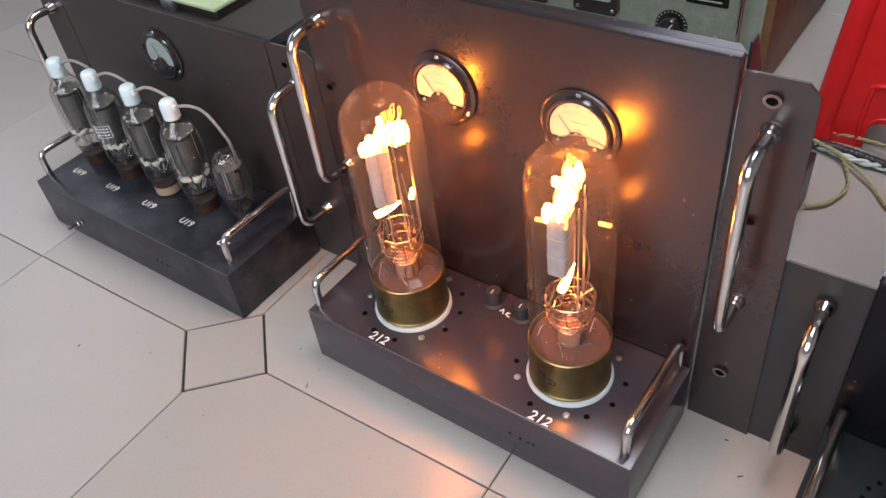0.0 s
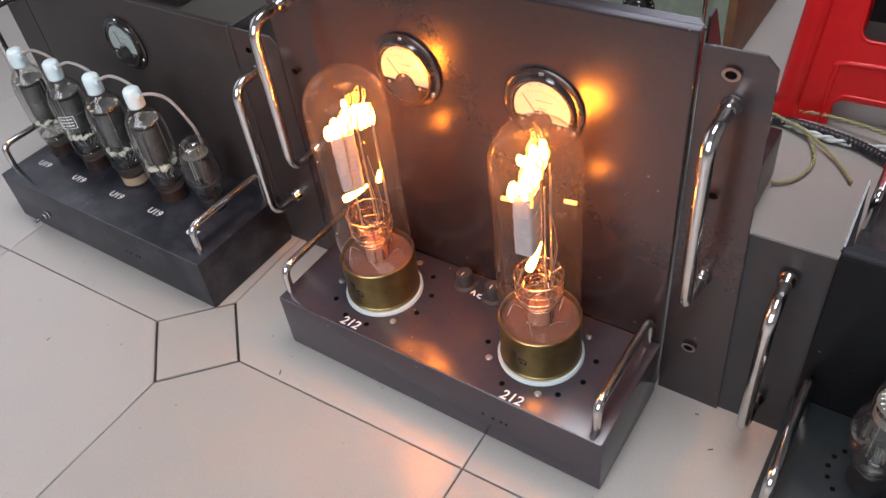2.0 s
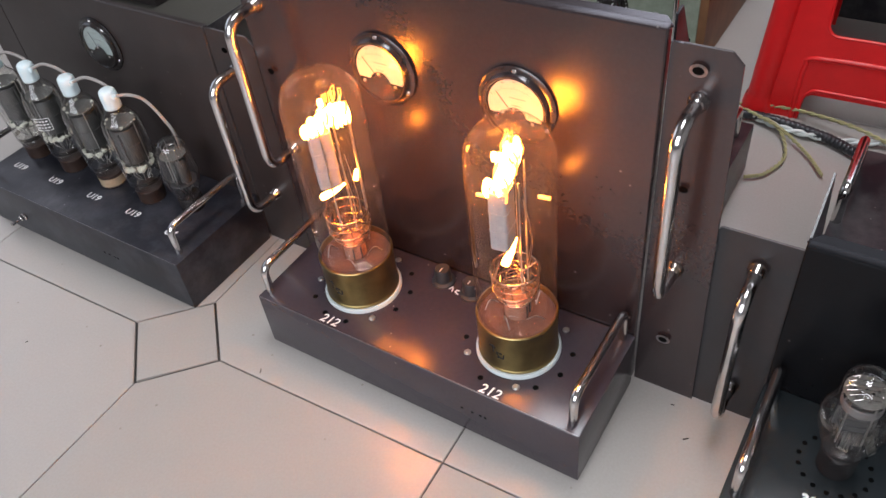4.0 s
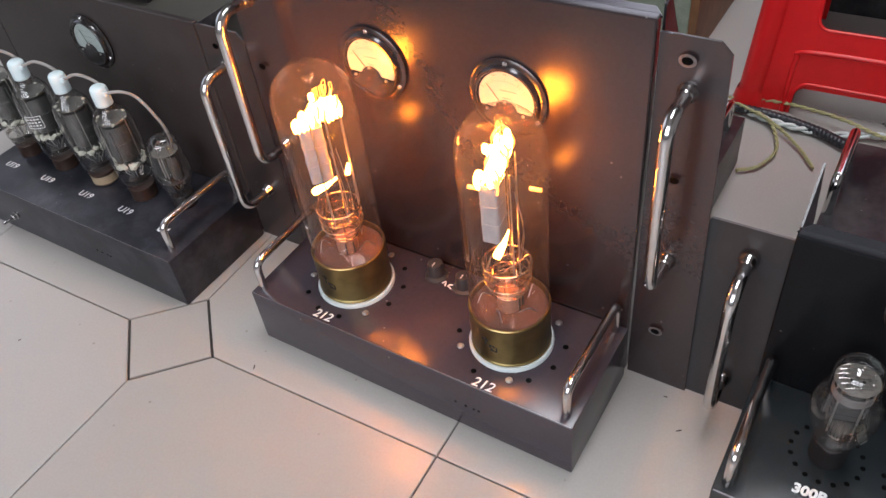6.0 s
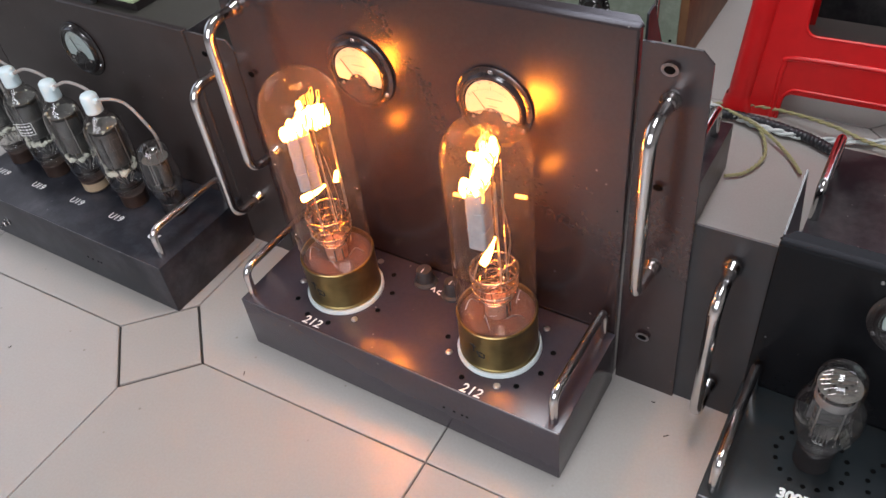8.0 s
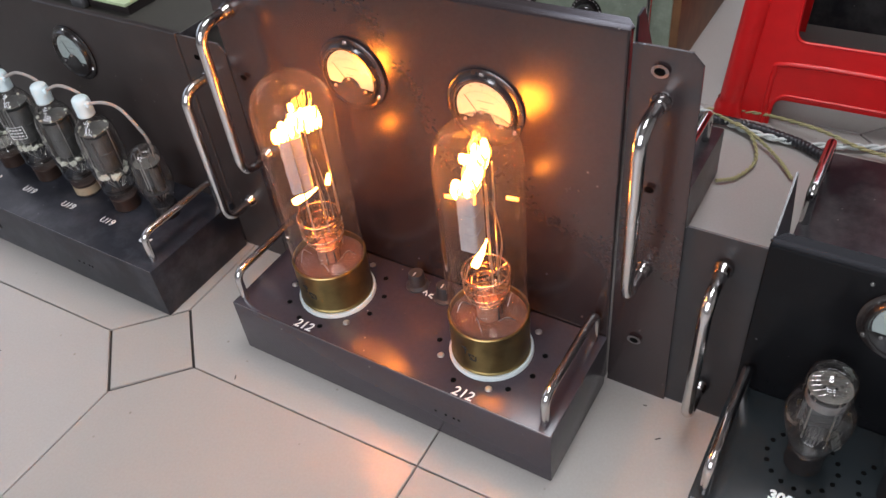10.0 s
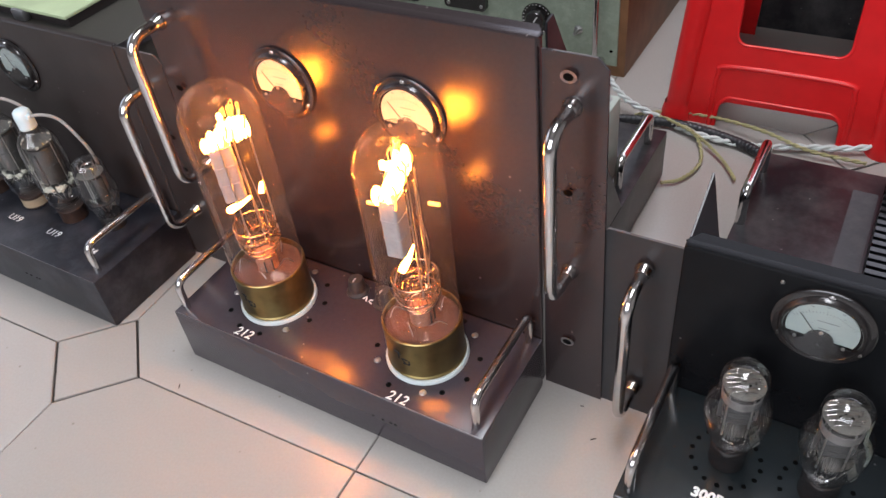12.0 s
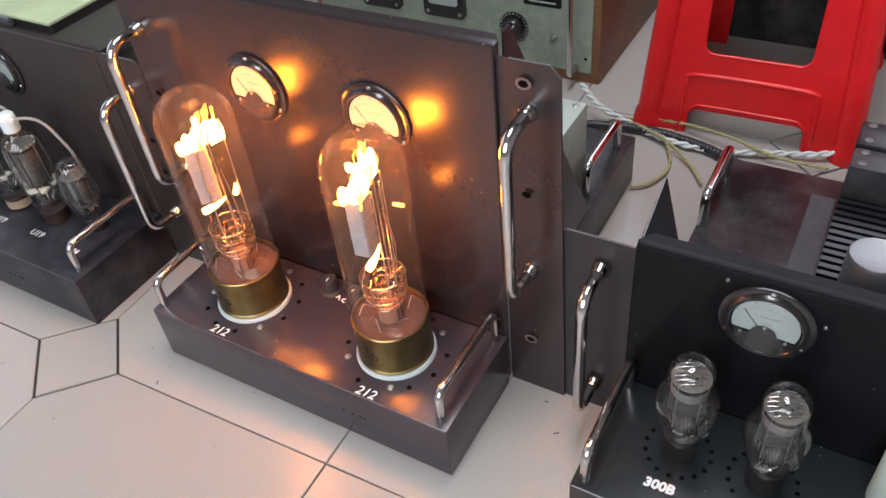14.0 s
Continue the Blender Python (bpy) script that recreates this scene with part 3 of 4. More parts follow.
        part("filament", sweep([over(*p) for p in loop], lambda v: thick * (0.0015 + 0.0013 * math.sin(math.pi * v)), 8), M_FIL, t, "white-hot filament hairpin", smooth=60)
    for x, y, z in ((0.000, 0.0085, 0.252), (0.013, -0.0095, 0.254)):
        part("filament", lathe([(0, -0.0062), (0.0026, -0.004), (0.0032, 0.0), (0.0026, 0.0036), (0, 0.0052)], 12, spin_m @ Matrix.Translation((x, y + aside, z))), M_FIL, t, smooth=60)
    for i in range(16):
        u = rnd.random()
        x, y, z = -0.023 + 0.044 * u, 0.0100 * rnd.choice((-1, 1)) * rnd.uniform(0.6, 1.0), 0.228 + 0.020 * u + rnd.uniform(-0.004, 0.006)
        p = spline([(x, y, z - 0.006), (x + 0.002, y, z), (x + 0.003, y * 0.6, z + 0.006)], 4)
        part("filament_fringe", sweep([over(*q) for q in p], 0.0012, 6), M_FIL_TIP, t, smooth=60)
    low = spline([(-0.0225, 0.001, 0.1435), (-0.015, 0.0, 0.1465), (-0.006, -0.001, 0.1495), (0.005, -0.001, 0.1555)], 6)
    part("filament", sweep([at(*p) for p in low], lambda u: 0.0014 + 0.0026 * math.sin(math.pi * min(1.0, u + 0.12) ** 0.6), 10), M_FIL, t, "white-hot lower filament bend", smooth=60)
    if not aside:
        part("filament", sweep([at(*p) for p in ((0.017, -0.005, 0.160), (0.019, -0.005, 0.168), (0.020, -0.005, 0.172))], lambda u: 0.0030 - 0.0014 * u, 8), M_FIL, t, smooth=60)
    for i in range(6):
        x = 0.002 + 0.0032 * i + rnd.uniform(-0.0015, 0.0015)
        y, zt = rnd.uniform(-0.006, 0.006), 0.256 + 0.001 * i
        p = rounded([(x, y, zt - 0.008), (x + rnd.uniform(-0.002, 0.002), y, zt + 0.007), (x + 0.0025, y - 0.002, zt + 0.008 + 0.004 * rnd.random()), (x + 0.002, y - 0.003, zt)], 0.001, 3)
        part("filament_hook", sweep([over(*q) for q in p], 0.00032, 6), M_FIL_TIP, t, smooth=60)
    return t


def crumbs(rnd, r, z, count, size, flat=0.7):
    """A broken ring of angular chips."""
    bm = bmesh.new()
    for i in range(count):
        a = 2 * math.pi * i / count + rnd.uniform(-0.2, 0.2)
        k = size * rnd.uniform(0.45, 1.2)
        m = Matrix.Translation((r * math.cos(a), r * math.sin(a), z + rnd.uniform(-0.35, 0.35) * size)) @ Euler((rnd.uniform(-0.7, 0.7), rnd.uniform(-0.7, 0.7), a + rnd.uniform(-0.5, 0.5))).to_matrix().to_4x4() @ Matrix.Diagonal((k * 0.6, k, k * flat, 1))
        made = bmesh.ops.create_icosphere(bm, subdivisions=1, radius=0.6, matrix=m)
        for v in made["verts"]:
            v.co += Vector([rnd.uniform(-0.16, 0.16) * k for _ in range(3)])
    return bm


def rectifier(loc, spin=0.0, pale_base=False, printed=False):
    """A tall top-capped rectifier tube."""
    t = thing("rectifier_tube", loc, "clear glass rectifier tube with white top cap, unlit" if not pale_base else "unlit clear glass rectifier tube with white cap and tan base band", "vacuum tube", "row of rectifier tubes")
    base = part("base", lathe([(0.0175, 0), (0.0185, 0.001), (0.0185, 0.018), (0.0190, 0.019), (0.0186, 0.0205), (0.0165, 0.021), (0, 0.021)], 32), M_BROWNBASE, t, "brown bakelite base", smooth=35)
    if pale_base:
        part("label_band", lathe([(0.0187, 0.003), (0.0187, 0.016)], 32), M_TAN, base, "worn tan paper band", smooth=60)
    bulb = part("glass_bulb", lathe([(0.016, 0.020), (0.0205, 0.026), (0.0232, 0.036), (0.0238, 0.052), (0.0256, 0.066), (0.0262, 0.085), (0.0258, 0.118), (0.0235, 0.131), (0.0180, 0.140), (0.0135, 0.1445), (0.012, 0.152), (0.0, 0.156)], 44), M_GREYGLASS, t, "clear glass envelope", smooth=60)
    bulb.visible_shadow = False
    rnd = random.Random(int(spin) + 7)
    turn = Matrix.Rotation(radians(spin), 4, "Z")
    anode = part("anode", lathe([(0.0165, 0.068), (0.0178, 0.070), (0.0178, 0.094), (0.0183, 0.0945), (0.0183, 0.0965), (0.0178, 0.097), (0.0178, 0.118), (0.0165, 0.121), (0.0, 0.1215)], 28), M_RECTPLATE, t, "dark grey anode cylinder", smooth=40)
    for k in (0, 1):
        bm = bmesh.new()
        add_box(bm, 0.0172, 0.0222, -0.0006, 0.0006, 0.070, 0.118)
        bm.transform(turn @ Matrix.Rotation(math.pi * k, 4, "Z"))
        part("flange", bm, M_RECTPLATE, anode)
    part("insulator_collar", crumbs(rnd, 0.0195, 0.0605, 26, 0.0085), M_CRUMB, t, "crumbly pale insulator collar")
    part("mica_disc", lathe([(0.0200, 0.0575), (0.0200, 0.0590), (0, 0.0590)], 24), M_TOPMICA, t)
    part("top_mica", lathe([(0.0195, 0.1265), (0.0195, 0.1280), (0, 0.1280)], 24), M_TOPMICA, t, "pale mica disc over the anode")
    part("insulator_collar", crumbs(rnd, 0.0185, 0.1285, 9, 0.0050, 0.4), M_CRUMB, t)
    part("stem", lathe([(0.0145, 0.024), (0.0125, 0.030), (0.008, 0.038), (0.0065, 0.054), (0, 0.055)], 20), M_GREYGLASS, t, "glass stem", smooth=60)
    part("getter_band", lathe([(0.0222, 0.034), (0.0231, 0.040)], 32), M_SMOKE, t, "smoky getter film", smooth=60).visible_shadow = False
    for i in range(6):
        a = radians(60 * i + 30 + spin)
        part("lead_wire", sweep([(0.005 * math.cos(a), 0.005 * math.sin(a), 0.034), (0.013 * math.cos(a), 0.013 * math.sin(a), 0.047), (0.011 * math.cos(a), 0.011 * math.sin(a), 0.068)], 0.0008, 6), M_STEEL, t, smooth=60)
    for i in range(3):
        a = radians(120 * i + 15 + spin)
        part("support_rod", sweep([(0.0205 * math.cos(a), 0.0205 * math.sin(a), 0.058), (0.0205 * math.cos(a), 0.0205 * math.sin(a), 0.128)], 0.0007, 6), M_STEEL, t, smooth=60)
    if printed:
        bm = bmesh.new()
        place = lambda ang, z: Matrix.Translation((0.0264 * math.cos(ang), 0.0264 * math.sin(ang), z)) @ Matrix.Rotation(ang + math.pi / 2, 4, "Z")
        for j in range(3):
            for i in range(4):
                bmesh.ops.create_cube(bm, size=1.0, matrix=place(radians(-74 + 10 * i), 0.087 + 0.005 * j) @ Matrix.Diagonal((0.0032, 0.0003, 0.0018, 1)))
        # thin frame round the print
        for z in (0.0825, 0.1015):
            for i in range(7):
                bmesh.ops.create_cube(bm, size=1.0, matrix=place(radians(-80 + 7 * i), z) @ Matrix.Diagonal((0.0034, 0.0003, 0.0007, 1)))
        for ang in (-83.5, -34.5):
            bmesh.ops.create_cube(bm, size=1.0, matrix=place(radians(ang), 0.092) @ Matrix.Diagonal((0.0007, 0.0003, 0.019, 1)))
        part("printed_mark", bm, M_WHITEPAINT, t, "faded white printed mark")
    cap = part("top_cap", lathe([(0.0098, 0.149), (0.0112, 0.150), (0.0114, 0.166), (0.0106, 0.173), (0.0085, 0.1755), (0.004, 0.1765), (0, 0.1767)], 32), M_CAP, t, "white porcelain top-cap connector", smooth=50)
    part("clip", box(0.006, 0.016, -0.003, 0.003, 0.165, 0.171, 0.0012), M_CAP, cap, smooth=40)
    return t


def small_rectifier(loc):
    t = thing("rectifier_tube", loc, "small clear bulb-shaped rectifier tube with dark base, unlit", "vacuum tube")
    part("base", lathe([(0.0155, 0), (0.0165, 0.001), (0.0165, 0.020), (0.0155, 0.022), (0, 0.022)], 28), M_BAKELITE, t, smooth=35)
    b = part("glass_bulb", lathe([(0.0145, 0.021), (0.0195, 0.034), (0.0245, 0.056), (0.0245, 0.066), (0.0215, 0.080), (0.0202, 0.096), (0.0178, 0.106), (0.011, 0.112), (0, 0.114)], 40), M_GREYGLASS, t, "clear glass envelope", smooth=60)
    b.visible_shadow = False
    for x in (-0.0085, 0.0085):
        part("anode", lathe([(0.0068, 0.048), (0.0072, 0.050), (0.0072, 0.082), (0.0066, 0.084)], 18, Matrix.Translation((x, 0, 0))), M_RECTPLATE, t, "grey anode tube", smooth=40)
    part("getter", box(-0.004, 0.008, -0.0145, -0.012, 0.030, 0.050, 0.0008), M_GETTER, t, "pale metal getter plate", smooth=40)
    part("getter", box(-0.014, -0.007, -0.011, -0.009, 0.026, 0.046, 0.0008), M_GETTER, t, smooth=40)
    part("mica_disc", lathe([(0.0172, 0.0885), (0.0172, 0.0897), (0, 0.0897)], 24), M_TOPMICA, t)
    part("mica_disc", lathe([(0.0182, 0.0445), (0.0182, 0.0457), (0, 0.0457)], 24), M_DARKPLATE, t)
    part("getter_ring", sweep([(0.008 * math.cos(radians(a)), 0.008 * math.sin(radians(a)), 0.100) for a in range(0, 360, 20)], 0.0009, 6, closed=True), M_STEEL, t, smooth=60)
    for i in range(6):
        a = radians(60 * i + 40)
        part("lead_wire", sweep([(0.004 * math.cos(a), 0.004 * math.sin(a), 0.026), (0.013 * math.cos(a), 0.011 * math.sin(a), 0.045), (0.013 * math.cos(a), 0.011 * math.sin(a), 0.102)], 0.0008, 6), M_STEEL, t, smooth=60)
    return t


def balloon_triode(loc, rz=0.0):
    """A shouldered balloon-shaped output triode."""
    t = thing("output_tube", loc, "clear balloon-shaped glass output tube on a black base, unlit", "vacuum tube", "output tubes", rz)
    part("base", lathe([(0.0155, 0), (0.0163, 0.001), (0.0163, 0.023), (0.0168, 0.025), (0.0168, 0.028), (0.0158, 0.030), (0, 0.030)], 36), M_BAKELITE, t, "glossy black bakelite base", smooth=35)
    b = part("glass_bulb", lathe([(0.0152, 0.029), (0.0175, 0.034), (0.0225, 0.046), (0.0275, 0.064), (0.0286, 0.076), (0.0268, 0.088), (0.0225, 0.0965), (0.0205, 0.102), (0.0202, 0.117), (0.0188, 0.125), (0.0134, 0.1305), (0, 0.133)], 48), M_GREYGLASS, t, "clear shouldered glass envelope", smooth=60)
    b.visible_shadow = False
    rnd = random.Random(int(loc[0] * 1000))
    # flat anode with cooling ribs between two mica plates
    anode = part("anode", box(-0.0125, 0.0125, -0.0058, 0.0058, 0.062, 0.092, 0.0025), M_DARKPLATE, t, "dark grey flat anode", smooth=40)
    for z in (0.069, 0.077, 0.085):
        part("rib", box(-0.0132, 0.0132, -0.0065, 0.0065, z, z + 0.0018, 0.0006), M_DARKPLATE, anode)
    for x in (-0.0165, 0.0165):
        part("flange", box(min(x, x * 0.78), max(x, x * 0.78), -0.0008, 0.0008, 0.064, 0.090), M_DARKPLATE, anode)
    part("mica_disc", lathe([(0.0185, 0.0590), (0.0185, 0.0600), (0, 0.0600)], 24), M_SMOKE, t)
    part("collar_ring", lathe([(0.0165, 0.0945), (0.0168, 0.0950), (0.0168, 0.1035), (0.0160, 0.104), (0.0160, 0.0945)], 28), M_COLLAR, t, "pale grey metal ring under the dome", smooth=40)
    top = part("top_mica", lathe([(0.0178, 0.1110), (0.0178, 0.1120), (0, 0.1120)], 28), M_TOPMICA, t, "smoky mica plate with small holes")
    for i in range(5):
        part("mica_hole", lathe([(0.0013, 0.1121), (0.0013, 0.1123), (0, 0.1123)], 10, Matrix.Translation((-0.009 + 0.0045 * i, 0.0015 * (-1) ** i, 0))), M_HOLE, top)
    for i in range(6):
        y = -0.0125 + 0.005 * i
        w = math.sqrt(0.0172 ** 2 - y * y)
        part("spring_wire", sweep(spline([(-w * 0.9, y, 0.1135), (-w * 0.3, y + 0.001, 0.1150), (w * 0.85, y + 0.003, 0.1138)], 4), 0.00042, 6), M_CHROME, t, smooth=60)
    for i in range(7):
        a = 2 * math.pi * i / 7 + 0.3
        part("post_tip", lathe([(0.0008, 0.104), (0.0008, 0.1155), (0.0011, 0.1160), (0, 0.1172)], 8, Matrix.Translation((0.0125 * math.cos(a), 0.0115 * math.sin(a), 0))), M_CHROME, t, smooth=60)
    # random chrome squiggles stand in for glints of the lower glass
    for i in range(20):
        a, r, z = rnd.uniform(0, 6.28), rnd.uniform(0.007, 0.021), rnd.uniform(0.038, 0.060)
        part("glass_glint", sweep(spline([(r * math.cos(a), r * math.sin(a), z), (r * math.cos(a + 0.15), r * math.sin(a + 0.15), z + rnd.uniform(-0.002, 0.005)), (r * math.cos(a + 0.3), r * math.sin(a + 0.3), z + rnd.uniform(-0.005, 0.008))], 3), rnd.uniform(0.0003, 0.0007), 5), M_CHROME, t, smooth=60)
    part("getter_plate", prism(round_outline(-0.006, 0.006, -0.008, 0.008, 0.002, 3), Matrix.Translation((0.016, -0.009, 0.052)) @ Euler((0.9, 0.3, 0.8)).to_matrix().to_4x4(), 0.0006), M_TOPMICA, t, "tilted smoky getter plate")
    part("stem", lathe([(0.0142, 0.030), (0.0118, 0.036), (0.0100, 0.044), (0.0092, 0.055), (0, 0.0565)], 24), M_GREYGLASS, t, "clear glass stem", smooth=60)
    for i in range(5):
        part("lead_wire", sweep([(-0.006 + 0.003 * i, -0.002, 0.033), (-0.007 + 0.0035 * i, -0.002, 0.058)], 0.0005, 6), M_DARKPLATE, t, smooth=60)
    for i in range(4):
        a = radians(90 * i + 45)
        part("support_rod", sweep([(0.0145 * math.cos(a), 0.0095 * math.sin(a), 0.046), (0.0145 * math.cos(a), 0.0095 * math.sin(a), 0.112)], 0.0008, 6), M_STEEL, t, smooth=60)
    return t


# ---- amplifiers ----
BACK = 0.150  # plane of the ears


def amplifier(x0, x1, left, right, high, centre_mat, label, proud=0.005, ear_high=None, gusset=None, top_trim=True, front=0.0, corner=0.010, gusset_mat=None, ear_mat=None, flare=0.0, ear_back=0.0):
    """Folded front box on the floor, tall panel with two ears, chrome handles; origin at the front left foot."""
    ear_high = ear_high or high - 0.012
    a = thing("tube_amplifier", (x0, 0, 0), label, "amplifier", "row of amplifiers")
    w = x1 - x0
    chassis_box(a, 0, w, front, BACK - proud - 0.001, 0.081, {M_PANEL: M_CHASSIS, M_DEEPBLACK: M_CHASSIS_BLUE, M_BROWNBLACK: M_CHASSIS_DUSTY}[centre_mat])
    p = part("front_panel", box(0.001, w - 0.001, BACK - proud, BACK + 0.008, 0.006, high, 0.003, 3), centre_mat, a, "tall dark sheet-metal front panel", smooth=30)
    if top_trim:
        o = [(0.0, 0.0), (w, 0.0), (w - 0.010, 0.014), (0.010, 0.014)]
        part("top_fold", prism([(x, y) for x, y in o], Matrix.Translation((0, BACK + 0.0055, high - 0.0035)), 0.002), centre_mat, p)
    c = corner
    lap = 0.004 if ear_back else -0.001  # set-back ears reach behind the panel
    for name, e0, e1, outer in (("ear", left - x0, lap, 0), ("ear", w - lap, right - x0, 1)):
        o = [(e0, 0.004), (e1 + (flare if outer else 0), 0.004), (e1, ear_high - (c if outer else 0)), (e1 - (c if outer else 0), ear_high), (e0 + (0 if outer else c), ear_high), (e0, ear_high - (0 if outer else c))]
        part(name, prism(o, facing(0, BACK + 0.003 + ear_back, 0), 0.003), ear_mat or centre_mat, a, "dark rack ear with chipped paint")
        # bare metal edge, made pale also in place of the missing bevel highlight
        part("bare_edge_glint", box(min(e0, e1) + c, max(e0, e1) - c, BACK + 0.0005 + ear_back, BACK + 0.0025 + ear_back, ear_high - 0.0002, ear_high + 0.0005), M_BARE, a)
    part("rear_chassis", box(0, w, BACK + 0.0145, 0.578, 0.002, 0.081, 0.002, 2), M_DUSTY, a, "dusty black rear chassis", smooth=30)
    if gusset:
        for gx in (0.0005, w - 0.0025):
            part("gusset", prism([(y, z) for y, z in gusset], Matrix(((0, 0, 1, gx), (1, 0, 0, 0), (0, 1, 0, 0), (0, 0, 0, 1))), 0.002), gusset_mat or M_BLACK, a, "triangular sheet-metal side gusset")
    return a, w


def slotted_hole(parent, x, y, z, worn=True):
    if worn:
        part("worn_ring", lathe([(0.0075, 0), (0.0075, 0.0003), (0, 0.0003)], 14, facing(x, y, z) @ Matrix.Diagonal((1, 0.8, 1, 1))), M_BARE, parent, "bare metal round the mounting hole")
    part("mounting_hole", lathe([(0.0048, 0.0004), (0.0048, 0.0006), (0, 0.0006)], 12, facing(x, y, z) @ Matrix.Diagonal((1, 0.75, 1, 1))), M_HOLE, parent)


# main amplifier with the two lit tubes
amp, W = amplifier(0.0, 0.42, -0.056, 0.479, 0.442, M_PANEL, "dark brown-black valve amplifier with chrome handles and two meters", gusset=((0.166, 0.445), (0.178, 0.447), (0.392, 0.082), (0.166, 0.082)), gusset_mat=M_DUSTY, flare=0.009)
u_handle(amp, (0.011, 0.012, 0.081), (0.011, 0.136, 0.081), (0, 0, 0.042), 0.0048, 0.014, False)
u_handle(amp, (0.408, 0.012, 0.081), (0.408, 0.136, 0.081), (0, 0, 0.042), 0.0048, 0.014, False)
u_handle(amp, (0.449, 0.150, 0.382), (0.449, 0.150, 0.192), (0, -0.048, 0), 0.0062, 0.022)
u_handle(amp, (-0.032, 0.150, 0.382), (-0.032, 0.150, 0.192), (0, -0.048, 0), 0.0062, 0.022)
u_handle(amp, (0.404, 0.420, 0.081), (0.404, 0.540, 0.081), (0, 0, 0.047), 0.0058, 0.014, False)
meter(amp, 0.131, 0.1445, 0.342, needle=38, shell=M_BROWNSHELL)
meter(amp, 0.2855, 0.1445, 0.340, needle=38, shell=M_BROWNSHELL)
slotted_hole(amp, 0.446, 0.1469, 0.411)
slotted_hole(amp, 0.447, 0.1469, 0.292, False)
slotted_hole(amp, 0.448, 0.1469, 0.088)
slotted_hole(amp, -0.035, 0.1469, 0.30, False)
knob(amp, 0.189, 0.122, 0.081)
knob(amp, 0.229, 0.119, 0.081)
TUBES = ((0.106, 0.073), (0.314, 0.075))
hole_src = None
for (cx, cy), turns in zip(TUBES, ((-44, 76, 196), (217, 295, 50))):
    part("socket_ring", lathe([(0.0462, 0.081), (0.0462, 0.0838), (0.045, 0.0855), (0.041, 0.0855), (0.041, 0.081)], 56, Matrix.Translation((cx, cy, 0))), M_CERAMIC, amp, "white ceramic socket ring", smooth=40)
    clear_of = [k for k in range(12) if min(abs((15 + 30 * k - a + 180) % 360 - 180) for a in turns) < 12]
    hole_src = holes(amp, cx, cy, 0.0811, 0.059, 12, 15, hole_src, clear_of)
    for a in turns:
        aa = radians(a)
        screw(amp, Matrix.Translation((cx + 0.056 * math.cos(aa), cy + 0.056 * math.sin(aa), 0.0811)), 0.0040, M_STEEL)
for tx, ty in ((0.091, 0.004), (0.304, 0.002)):
    lettering("212", 0.0165, pose(tx, ty, 0.0813, 0, 0, 0), M_WHITEPAINT, amp, 0.0001, 0.15, label="hand-painted white numerals")
mark_bars(amp, 0.203, 0.114, 0.0814, ((0, 0.002, 0.006, 60), (0.003, 0.0, 0.006, 110), (0.008, 0, 0.005, 80), (0.011, 0.002, 0.004, 20), (0.011, -0.003, 0.004, 160), (0.016, 0, 0.006, 70)))
part("transformer_cover", box(0.06, 0.388, 0.30, 0.46, 0.0812, 0.200, 0.004), M_PALEGREY, amp, "pale grey transformer cover", smooth=30)
screw(amp, Matrix.Translation((0.376, 0.447, 0.200)), 0.005)
for bx in (0.283, 0.296, 0.306, 0.312):
    part("small_hole", lathe([(0.0016, 0), (0.0016, 0.0003), (0, 0.0003)], 8, facing(bx, -0.0001, 0.040)), M_HOLE, amp)
big_triode((0.106, 0.073, 0.081), 50)
lit = big_triode((0.314, 0.075, 0.081), 97, 0.006)
for tx, ty, tz in ((-0.016, -0.024, 0.224), (0.030, 0.006, 0.215)):
    part("support_tab", sweep([(tx - 0.0055, ty, tz - 0.0006), (tx + 0.0055, ty + 0.001, tz)], 0.0019, 8), M_FIL_TIP, lit, "yellow-hot support tab", smooth=60)

# rectifier amplifier with five dark tubes
AX = -0.568
amp_a, WA = amplifier(AX, -0.134, -0.630, -0.0575, 0.335, M_BROWNBLACK, "matt black power supply with four top-capped tubes and a meter", proud=0.001, ear_high=0.334, top_trim=False, front=-0.008)
u_handle(amp_a, (0.010, 0.012, 0.081), (0.010, 0.136, 0.081), (0, 0, 0.042), 0.0048, 0.014, False)
u_handle(amp_a, (WA - 0.014, 0.012, 0.081), (WA - 0.014, 0.136, 0.081), (0, 0, 0.042), 0.0048, 0.014, False)
u_handle(amp_a, (-0.033, 0.150, 0.290), (-0.033, 0.150, 0.098), (0, -0.048, 0), 0.0062, 0.022)
u_handle(amp_a, (WA + 0.041, 0.150, 0.290), (WA + 0.041, 0.150, 0.098), (0, -0.048, 0), 0.0062, 0.022)
meter(amp_a, 0.216, 0.1485, 0.268, 0.039, 20)
slotted_hole(amp_a, WA + 0.030, 0.1469, 0.312, False)
slotted_hole(amp_a, WA + 0.052, 0.1469, 0.22, False)
slotted_hole(amp_a, WA + 0.052, 0.1469, 0.17, False)
UX = (-0.524, -0.440, -0.353, -0.270)
for i, ux in enumerate(UX):
    rectifier((ux, 0.080, 0.0812), 40 * i, i == 2, i == 1)
    lettering("U19", 0.0152, pose(ux - 0.013, 0.036, 0.0813, 0, 0, 0), M_WHITEPAINT, amp_a, 0.0, 0.1, label="hand-painted white letters").matrix_basis = pose(-AX, 0, 0)
lettering("U4", 0.0152, pose(-0.198, 0.030, 0.0813, 0, 0, 0), M_WHITEPAINT, amp_a, 0.0003, 0.1, label="hand-painted white letters").matrix_basis = pose(-AX, 0, 0)
small_rectifier((-0.200, 0.090, 0.0812))
